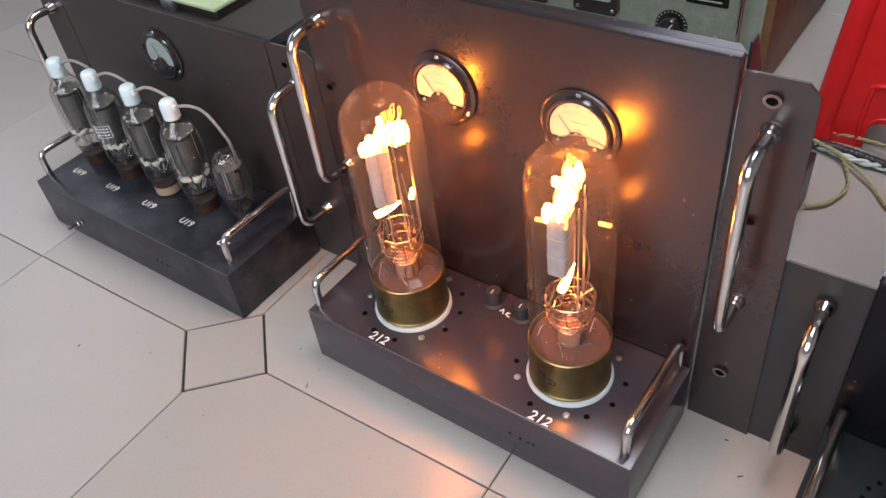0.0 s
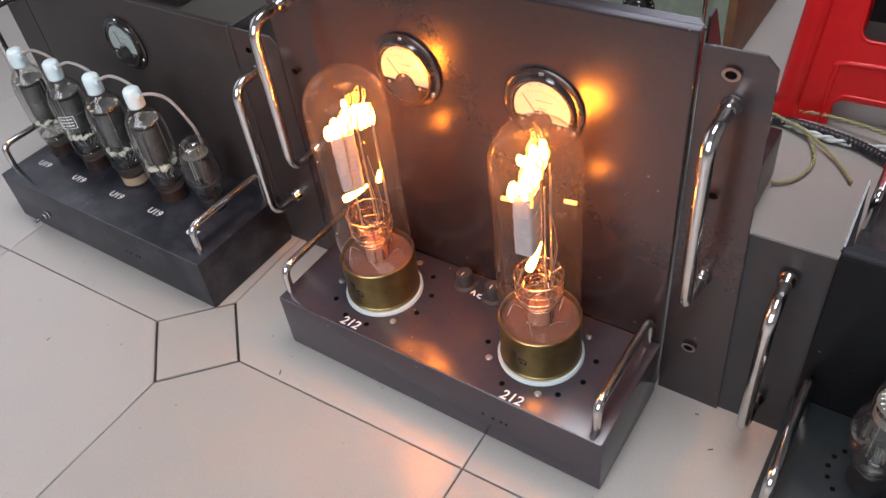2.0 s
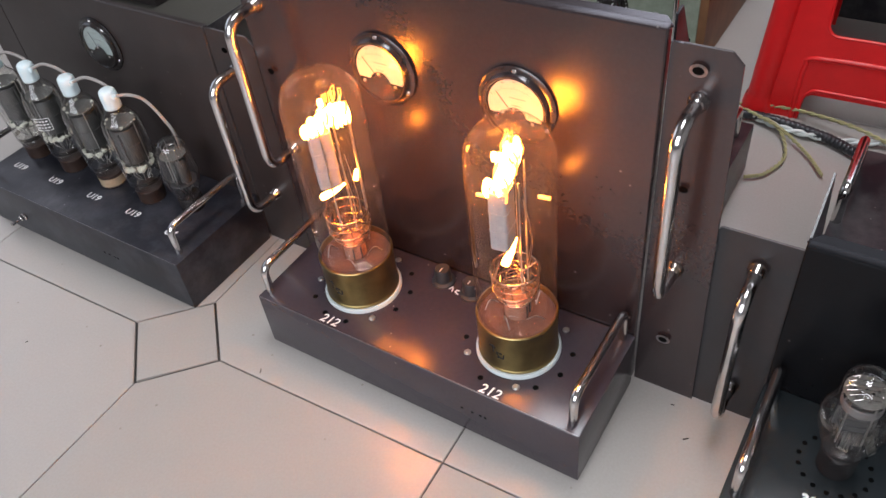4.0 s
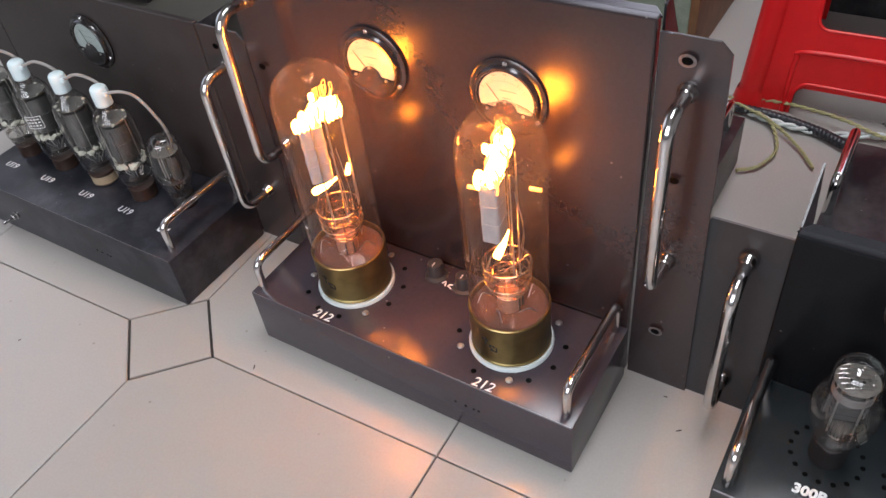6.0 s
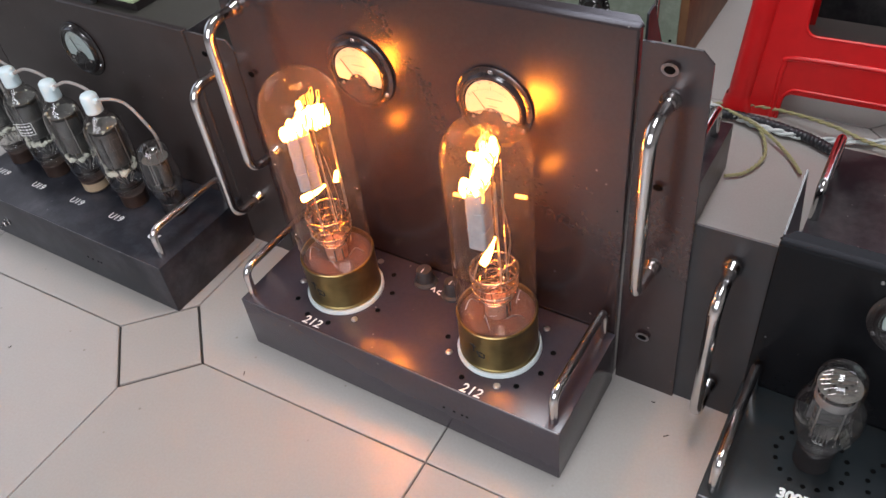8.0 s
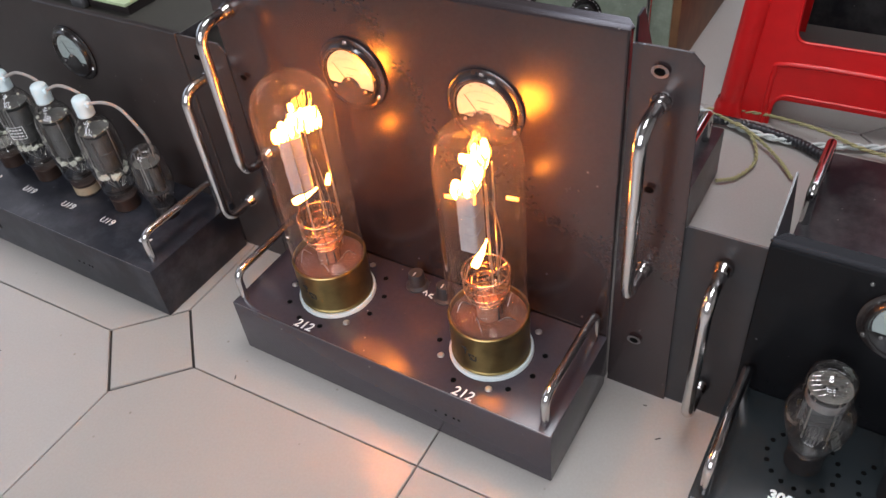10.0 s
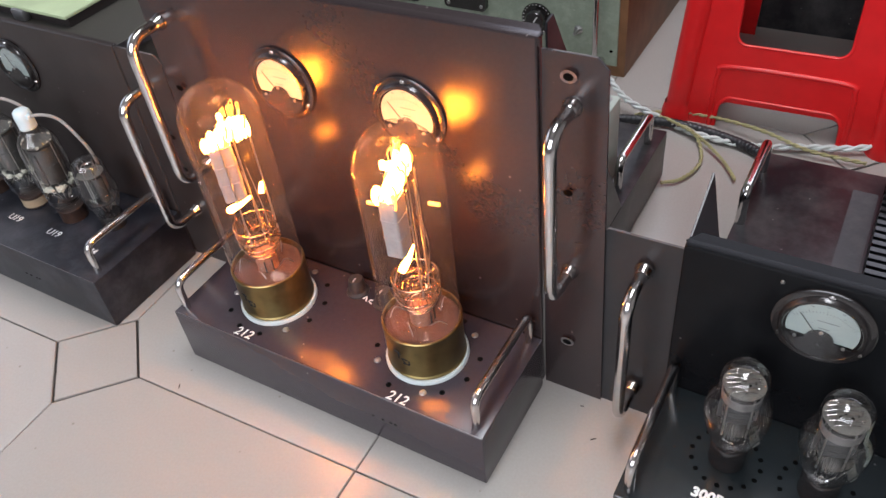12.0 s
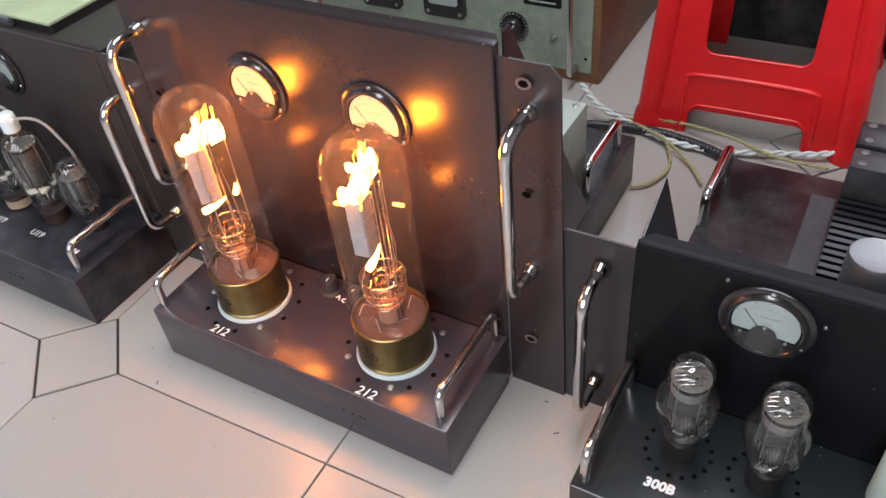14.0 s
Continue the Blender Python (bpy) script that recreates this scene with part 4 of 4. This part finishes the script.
for i, ux in enumerate(UX):
    nx = UX[i + 1] if i < 3 else -0.212
    if i < 3:
        p = spline([(ux + 0.012, 0.080, 0.250), (ux + 0.034, 0.088, 0.258), (ux + 0.060, 0.094, 0.250), (nx - 0.003, 0.092, 0.236)], 8)
    else:
        p = spline([(ux + 0.012, 0.080, 0.250), (ux + 0.030, 0.090, 0.250), (-0.228, 0.100, 0.239), (-0.210, 0.103, 0.215), (-0.205, 0.108, 0.185), (-0.221, 0.116, 0.125), (-0.230, 0.118, 0.081)], 8)
    tagged(part("cap_lead", sweep(p, 0.0022, 8), M_CABLE_G, None, smooth=60), "thin grey lead from a white tube cap", "cable", "cap leads")
part("toggle_switch", lathe([(0.006, 0), (0.006, 0.003), (0.0045, 0.004), (0.0045, 0.008), (0.002, 0.009), (0.0028, 0.024), (0, 0.025)], 14, facing(0.088, -0.008, 0.036)), M_CHROME, amp_a, "chrome toggle switch", smooth=40)
for bx in (0.270, 0.280, 0.292, 0.298):
    part("small_hole", lathe([(0.0016, 0), (0.0016, 0.0003), (0, 0.0003)], 8, facing(bx, -0.0081, 0.036)), M_HOLE, amp_a)
part("rear_cover", box(0.0, WA - 0.004, 0.166, 0.40, 0.0815, 0.318, 0.003), M_COVER, amp_a, "dark olive-grey rear cover", smooth=30)
part("side_flange", prism([(0.153, 0.331), (0.28, 0.331), (0.28, 0.305), (0.153, 0.322)], Matrix(((0, 0, 1, WA - 0.003), (1, 0, 0, 0), (0, 1, 0, 0), (0, 0, 0, 1))), 0.0015), M_EDGE, amp_a, "folded steel edge beside the cover")
lid = thing("metal_box", (-0.317, 0.306, 0.318), "pale green metal box with dark sides on a cover", "box")
part("body", box(-0.165, 0.055, -0.116, 0.105, 0.0, 0.0135, 0.0015), M_BROWNBLACK, lid, "brown-black box side")
part("top", box(-0.172, 0.060, -0.123, 0.110, 0.0137, 0.0185, 0.0015), M_PALEGREEN, lid, "pale green painted lid")
part("clip", box(-0.046, -0.022, -0.128, -0.1165, 0.0, 0.016, 0.003), M_SILVER, lid, "pale metal clip", smooth=40)

# output amplifier with balloon tubes
RX = 0.555
amp_r, WR = amplifier(RX, 0.975, 0.4825, 1.035, 0.268, M_DEEPBLACK, "black valve amplifier with balloon tubes, meter and chrome handles", ear_high=0.256, gusset=((0.166, 0.262), (0.225, 0.291), (0.348, 0.082), (0.166, 0.082)), corner=0.002, ear_mat=M_CHARCOAL, ear_back=0.0035)
u_handle(amp_r, (0.011, 0.012, 0.081), (0.011, 0.136, 0.081), (0, 0, 0.042), 0.0048, 0.014, False)
u_handle(amp_r, (WR - 0.011, 0.012, 0.081), (WR - 0.011, 0.136, 0.081), (0, 0, 0.042), 0.0048, 0.014, False)
u_handle(amp_r, (-0.032, 0.150, 0.222), (-0.032, 0.150, 0.050), (0, -0.048, 0), 0.0062, 0.022)
u_handle(amp_r, (WR + 0.030, 0.150, 0.222), (WR + 0.030, 0.150, 0.050), (0, -0.048, 0), 0.0062, 0.022)
u_handle(amp_r, (0.0065, 0.420, 0.081), (0.0065, 0.535, 0.081), (0, 0, 0.047), 0.0062, 0.014, False)
meter(amp_r, 0.124, 0.1445, 0.222, 0.0415, 38)
small_hole = None
for cx, cy in ((0.635, 0.081), (0.714, 0.082)):
    small_hole = holes(amp_r, cx - RX, cy, 0.0811, 0.031, 16, 0, small_hole, size=0.0023)
    balloon_triode((cx, cy, 0.0812), 15)
lettering("300B", 0.0138, pose(0.6165, 0.0305, 0.0813, 0, 0, 2), M_WHITEPAINT, amp_r, 0.0006, 0.1, label="hand-painted white letters").matrix_basis = pose(-RX, 0, 0)
for sx, sz in ((0.085, 0.258), (0.17, 0.235)):
    screw(amp_r, facing(sx, 0.1449, sz), 0.0018)
can = thing("capacitor_can", (0.828, 0.110, 0.0812), "pale grey cylindrical capacitor can on the chassis", "capacitor")
part("can", lathe([(0.030, 0), (0.030, 0.060), (0.028, 0.063), (0, 0.063)], 32), M_PALEGREY, can, smooth=40)
can = thing("capacitor_can", (0.751, 0.262, 0.0812), "brushed aluminium capacitor can behind the panel", "capacitor")
part("can", lathe([(0.026, 0), (0.026, 0.146), (0.0245, 0.149), (0.0235, 0.1485), (0, 0.1485)], 36), M_SILVER, can, smooth=40)
part("dust_strip", box(0.118, 0.147, 0.172, 0.535, 0.0812, 0.0816), M_STRIP, amp_r, "dust-grey strip of worn paint")
trafo = thing("transformer", (0.705, 0.372, 0.0812), "black power transformer with slotted core and screwed covers", "transformer")
for i in range(-4, 9):
    part("lamination", box(0.0, 0.17, 0.004 + 0.0125 * i, 0.011 + 0.0125 * i, 0.0, 0.042), M_BLACK, trafo)
part("core", box(0.002, 0.168, -0.048, 0.23, 0.0, 0.036), M_HOLE, trafo)
for y0, y1 in ((0.118, 0.162), (0.170, 0.225)):
    c = part("cover", box(0.0, 0.17, y0, y1, 0.0365, 0.085, 0.004), M_DUSTY, trafo, "dusty black screwed cover", smooth=30)
    for yy in (y0 + 0.010, y1 - 0.010):
        screw(c, Matrix.Translation((0.013, yy, 0.085)), 0.0055, M_BARE)

# ---- behind the amplifiers ----


def instrument():
    """Grey-green rack instrument in a brown wooden case."""
    t = thing("test_instrument", (0.27, 0.822, 0.0), "grey-green panel instrument in a brown wooden case", "instrument")
    part("case", box(-0.62, 0.0, 0.004, 0.40, 0.0, 0.42, 0.003), M_WOOD, t, "brown veneered wooden case", smooth=30)
    f = part("panel", box(-0.606, -0.014, 0.0, 0.0038, 0.022, 0.40, 0.001), M_GREEN, t, "chipped grey-green enamel panel")
    k = part("dial_knob", lathe([(0.029, 0), (0.029, 0.002), (0.019, 0.003), (0.018, 0.014), (0.016, 0.016), (0, 0.016)], 32, facing(-0.165, 0, 0.090)), M_BAKELITE, t, "black dial knob with white marks", smooth=40)
    bm = bmesh.new()
    for i in range(24):
        a = radians(15 * i)
        bmesh.ops.create_cube(bm, size=1.0, matrix=facing(-0.165 + 0.0255 * math.cos(a), -0.0022, 0.090 + 0.0255 * math.sin(a)) @ Matrix.Rotation(a, 4, "Z") @ Matrix.Diagonal((0.0035, 0.0012, 0.0004, 1)))
    part("dial_marks", bm, M_WHITEPAINT, k)
    part("pointer_line", box(-0.001, 0.001, -0.0005, 0.0, 0.0, 0.013), M_WHITEPAINT, k).matrix_basis = pose(-0.165, -0.016, 0.090, 0, 35, 0)
    for mx in (-0.305, -0.445):
        b = part("square_meter", prism(round_outline(-0.043, 0.043, -0.043, 0.043, 0.008), facing(mx, 0, 0.135), 0.012), M_BAKELITE, t, "square black panel meter")
        part("dial", prism(round_outline(-0.031, 0.031, -0.018, 0.032, 0.006), facing(mx, -0.0122, 0.135), 0.001), M_DIAL, b)
        for sx in (-0.034, 0.034):
            screw(b, facing(mx + sx, -0.012, 0.101), 0.0035, M_STEEL)
    n = part("nameplate", prism(round_outline(-0.036, 0.036, -0.020, 0.020, 0.003), facing(-0.108, 0, 0.158), 0.0012), M_BAKELITE, t, "black engraved nameplate")
    bm = bmesh.new()
    for j, w in enumerate((0.05, 0.042, 0.03)):
        bmesh.ops.create_cube(bm, size=1.0, matrix=facing(-0.108, -0.0013, 0.146 + 0.011 * j) @ Matrix.Diagonal((w, 0.0026, 0.0003, 1)))
    part("engraving", bm, M_PALEGREY, n)
    part("toggle", lathe([(0.008, 0), (0.008, 0.003), (0.004, 0.005), (0.003, 0.02), (0, 0.021)], 12, facing(-0.086, 0, 0.082)), M_STEEL, t, smooth=40)
    u_handle(t, (-0.042, 0.0, 0.03), (-0.042, 0.0, 0.20), (0, -0.035, 0), 0.0045, 0.012)
    for sx in (-0.025, -0.595):
        part("mounting_hole", lathe([(0.003, 0), (0.003, 0.0003), (0, 0.0003)], 10, facing(sx, -0.0001, 0.05)), M_HOLE, t)
    return t


instrument()


def stool():
    """Moulded plastic stool: four flared sides with openings, corner posts and a seat."""
    t = thing("plastic_stool", (0.537, 0.90, 0.0), "glossy red moulded plastic stool with scuffed edges", "stool", rz=2.0)
    high, b, tp = 0.46, 0.158, 0.122

    def side_curve(window, tall=False):
        cu = bpy.data.curves.new("side", "CURVE")
        cu.dimensions, cu.fill_mode, cu.extrude = "2D", "BOTH", 0.0016

        def loop(points):
            s = cu.splines.new("POLY")
            s.points.add(len(points) - 1)
            for q, (x, y) in zip(s.points, points):
                q.co = (x, y, 0, 1)
            s.use_cyclic_u = True
        wid = lambda z: b + (tp - b) * z / high
        arch = [(-0.092, 0.0), (-0.088, 0.030)] + [(-0.088 + 0.014 * (1 - math.cos(radians(a))), 0.030 + 0.014 * math.sin(radians(a))) for a in range(15, 91, 15)]
        if tall:
            arch = [(-0.092, 0.0), (-0.080, 0.32), (-0.070, 0.335)]
        arch = arch + [(-x, z) for x, z in arch[::-1]]
        loop([(-wid(0), 0.0)] + arch + [(wid(0), 0.0), (wid(high), high - 0.02), (-wid(high), high - 0.02)])
        if window:
            loop(round_outline(-0.079, 0.079, 0.139, 0.345, 0.018)[::-1])
        tmp = bpy.data.objects.new("side", cu)
        scene.collection.objects.link(tmp)
        bpy.context.view_layer.update()
        me = bpy.data.meshes.new_from_object(tmp.evaluated_get(bpy.context.evaluated_depsgraph_get()))
        bpy.data.objects.remove(tmp)
        me.materials.clear()
        me.materials.append(M_RED)
        return me

    # windowless sides and a tall back arch keep the stool's inside looking dark
    open_side, closed_side, tall_side = side_curve(True), side_curve(False), side_curve(False, True)
    lean = math.degrees(math.atan2(b - tp, high))
    for i in range(4):
        ob = new("side", (open_side, closed_side, tall_side, closed_side)[i])
        ob.parent = t
        ob.matrix_basis = pose(0, 0, 0, 0, 0, 90 * i) @ pose(0, -b - 0.001, 0, 90 - lean, 0, 0)
        if i == 2:
            continue
        # raised moulding above the arch and round the opening
        pts = [(-0.100, 0.0), (-0.099, 0.060), (-0.096, 0.088), (-0.080, 0.102), (0.080, 0.102), (0.096, 0.088), (0.099, 0.060), (0.100, 0.0)]
        bead = part("bead", sweep(spline([(x, z + 0.001, 0.0012) for x, z in pts], 5), 0.0042, 8), M_RED, ob, smooth=60)
        pts2 = [(-0.092, 0.0), (-0.090, 0.036), (-0.078, 0.051), (0.078, 0.051), (0.090, 0.036), (0.092, 0.0)]
        part("bead", sweep(rounded([(x, z + 0.001, 0.0012) for x, z in pts2], 0.008), 0.0028, 8), M_RED, ob, smooth=60)
        part("rim", sweep([(x, z, 0.0) for x, z in round_outline(-0.079, 0.079, 0.139, 0.345, 0.018)], 0.0028, 8, closed=True), M_RED, ob, smooth=60)
    for ca, sa in ((-1, -1), (-1, 1), (1, 1), (1, -1)):
        part("corner_post", sweep([(ca * (b - 0.004), sa * (b - 0.004), 0.0), (ca * (b - 0.006), sa * (b - 0.006), 0.03), (ca * tp, sa * tp, high - 0.02)], lambda u: 0.021 if u < 0.1 else 0.019, 14), M_RED, t, smooth=50)
        part("foot_flare", lathe([(0.024, 0.0), (0.024, 0.008), (0.021, 0.022), (0.019, 0.03)], 18, Matrix.Translation((ca * (b - 0.004), sa * (b - 0.004), 0))), M_RED, t, smooth=60)
    part("seat", prism(round_outline(-0.142, 0.142, -0.142, 0.142, 0.03), Matrix.Translation((0, 0, high - 0.025)), 0.025), M_RED, t, smooth=30)
    return t


stool()
# added block for the dark background and the shade seen through the stool
case = thing("dark_backing_block", (0.78, 1.085, 0.0), "dark block added behind the stool to darken its openings", "case")
part("body", box(-0.40, 0.50, 0.0, 0.35, 0.0, 0.45, 0.004), M_DUSTY, case, smooth=30)


def twisted(name, points, r, mats, turns, label):
    """Two strands twisted round one another along a line."""
    line = spline(points, 14)
    t = thing(name, line[0], label, "cable")
    o = Vector(line[0])
    for k, mat in enumerate(mats):
        pts, n = [], len(line)
        for i, p in enumerate(line):
            d = (line[min(n - 1, i + 1)] - line[max(0, i - 1)]).normalized()
            side = d.cross(Vector((0, 0, 1))).normalized()
            up = side.cross(d)
            a = 2 * math.pi * turns * i / n + math.pi * k
            pts.append(p - o + r * (side * math.cos(a) + up * math.sin(a)))
        part("strand", sweep(pts, r * 1.05, 7), mat, t, smooth=60)
    return t


twisted("white_twisted_cable", [(0.27, 0.74, 0.05), (0.31, 0.718, 0.03), (0.37, 0.710, 0.012), (0.44, 0.690, 0.009), (0.52, 0.690, 0.009), (0.60, 0.715, 0.010), (0.67, 0.735, 0.014), (0.74, 0.78, 0.025), (0.84, 0.82, 0.02)], 0.0028, (M_CABLE_W, M_CABLE_W), 14, "pale white twisted pair cable lying on the floor")
twisted("yellow_twisted_cable", [(0.33, 0.71, 0.008), (0.38, 0.735, 0.010), (0.45, 0.735, 0.016), (0.53, 0.715, 0.022), (0.60, 0.70, 0.014), (0.68, 0.705, 0.008)], 0.0017, (M_CABLE_Y, M_CABLE_Y), 14, "yellow-green twisted wire lying on the floor")
twisted("yellow_twisted_cable", [(0.36, 0.715, 0.014), (0.43, 0.690, 0.012), (0.462, 0.628, 0.008), (0.450, 0.575, 0.007), (0.425, 0.553, 0.007)], 0.0016, (M_CABLE_Y, M_CABLE_Y), 12, "yellow-green twisted wire curling on the floor")
twisted("yellow_twisted_cable", [(0.38, 0.705, 0.018), (0.44, 0.680, 0.014), (0.49, 0.640, 0.008), (0.520, 0.600, 0.007)], 0.0016, (M_CABLE_Y, M_CABLE_Y), 10, "yellow-green twisted wire lying on the floor")
tagged(part("black_conduit", sweep(spline([(0.30, 0.685, 0.01), (0.40, 0.705, 0.01), (0.50, 0.69, 0.010), (0.58, 0.655, 0.011), (0.68, 0.660, 0.010), (0.86, 0.69, 0.010)], 40), lambda u: 0.0075 + 0.0009 * math.sin(u * 420), 10), M_CABLE_B, smooth=60), "black corrugated conduit lying on the floor", "cable")

for gx, gy, ga, gl in ((0.497, 0.098, 40, 0.006), (0.47, 0.135, 10, 0.004), (-0.30, -0.16, 70, 0.004), (-0.62, -0.12, 20, 0.005), (0.02, -0.05, 120, 0.006)):
    tagged(part("grit", sweep([(gx, gy, 0.0008), (gx + gl * math.cos(radians(ga)), gy + gl * math.sin(radians(ga)), 0.0008)], 0.0006, 6), M_BROWNBASE), "small dark scrap lying on the floor tiles", "scrap", "floor scraps")

# ---- floor tiles ----


def tile_mesh(name, outline, rise):
    bm = bmesh.new()
    rings = []
    for inset, z in ((0.0, -0.0034), (0.0, -0.0008), (0.0012, rise)):
        cx, cy = sum(p[0] for p in outline) / len(outline), sum(p[1] for p in outline) / len(outline)
        rings.append([bm.verts.new((x - inset * (1 if x > cx else -1), y - inset * (1 if y > cy else -1), z)) for x, y in outline])
    for a, b in zip(rings, rings[1:]):
        for i in range(len(a)):
            j = (i + 1) % len(a)
            bm.faces.new((a[i], a[j], b[j], b[i]))
    bm.faces.new(rings[-1])
    bmesh.ops.recalc_face_normals(bm, faces=bm.faces)
    me = bpy.data.meshes.new(name)
    bm.to_mesh(me)
    bm.free()
    me.materials.append(M_TILE)
    return me


g, cut = 0.0008, DOT + 0.0022
# one corner of each tile is cut off for the small square
tile_me = tile_mesh("tile", [(cut, g), (PITCH - g, g), (PITCH - g, PITCH - g), (g, PITCH - g), (g, cut)], 0.0)
dot_me = tile_mesh("square", [(DOT - 0.002, 0), (0, DOT - 0.002), (-DOT + 0.002, 0), (0, -DOT + 0.002)], 0.0)
grid = Matrix.Translation((NODE.x, NODE.y, 0)) @ Matrix.Rotation(TURN, 4, "Z")
for i in range(-6, 8):
    for j in range(-7, 7):
        c = grid @ Vector(((i + 0.5) * PITCH, (j + 0.5) * PITCH, 0))
        if not (X0 - 0.1 < c.x < X1 + 0.1 and Y0 - 0.1 < c.y < Y1 + 0.1):
            continue
        ob = new("tile", tile_me)
        ob.parent = ground
        # even cells run away from the small square, odd ones are turned towards it
        ox, oy = (i if i % 2 == 0 else i + 1), (j if j % 2 == 0 else j + 1)
        turn = {(0, 0): 0, (1, 0): 90, (1, 1): 180, (0, 1): 270}[(i % 2, j % 2)]
        ob.matrix_basis = grid @ Matrix.Translation((ox * PITCH, oy * PITCH, 0)) @ Matrix.Rotation(radians(turn), 4, "Z")
        if i % 2 == 0 and j % 2 == 0:
            d = new("tile", dot_me)
            d.parent = ground
            d.matrix_basis = grid @ Matrix.Translation((i * PITCH, j * PITCH, 0))
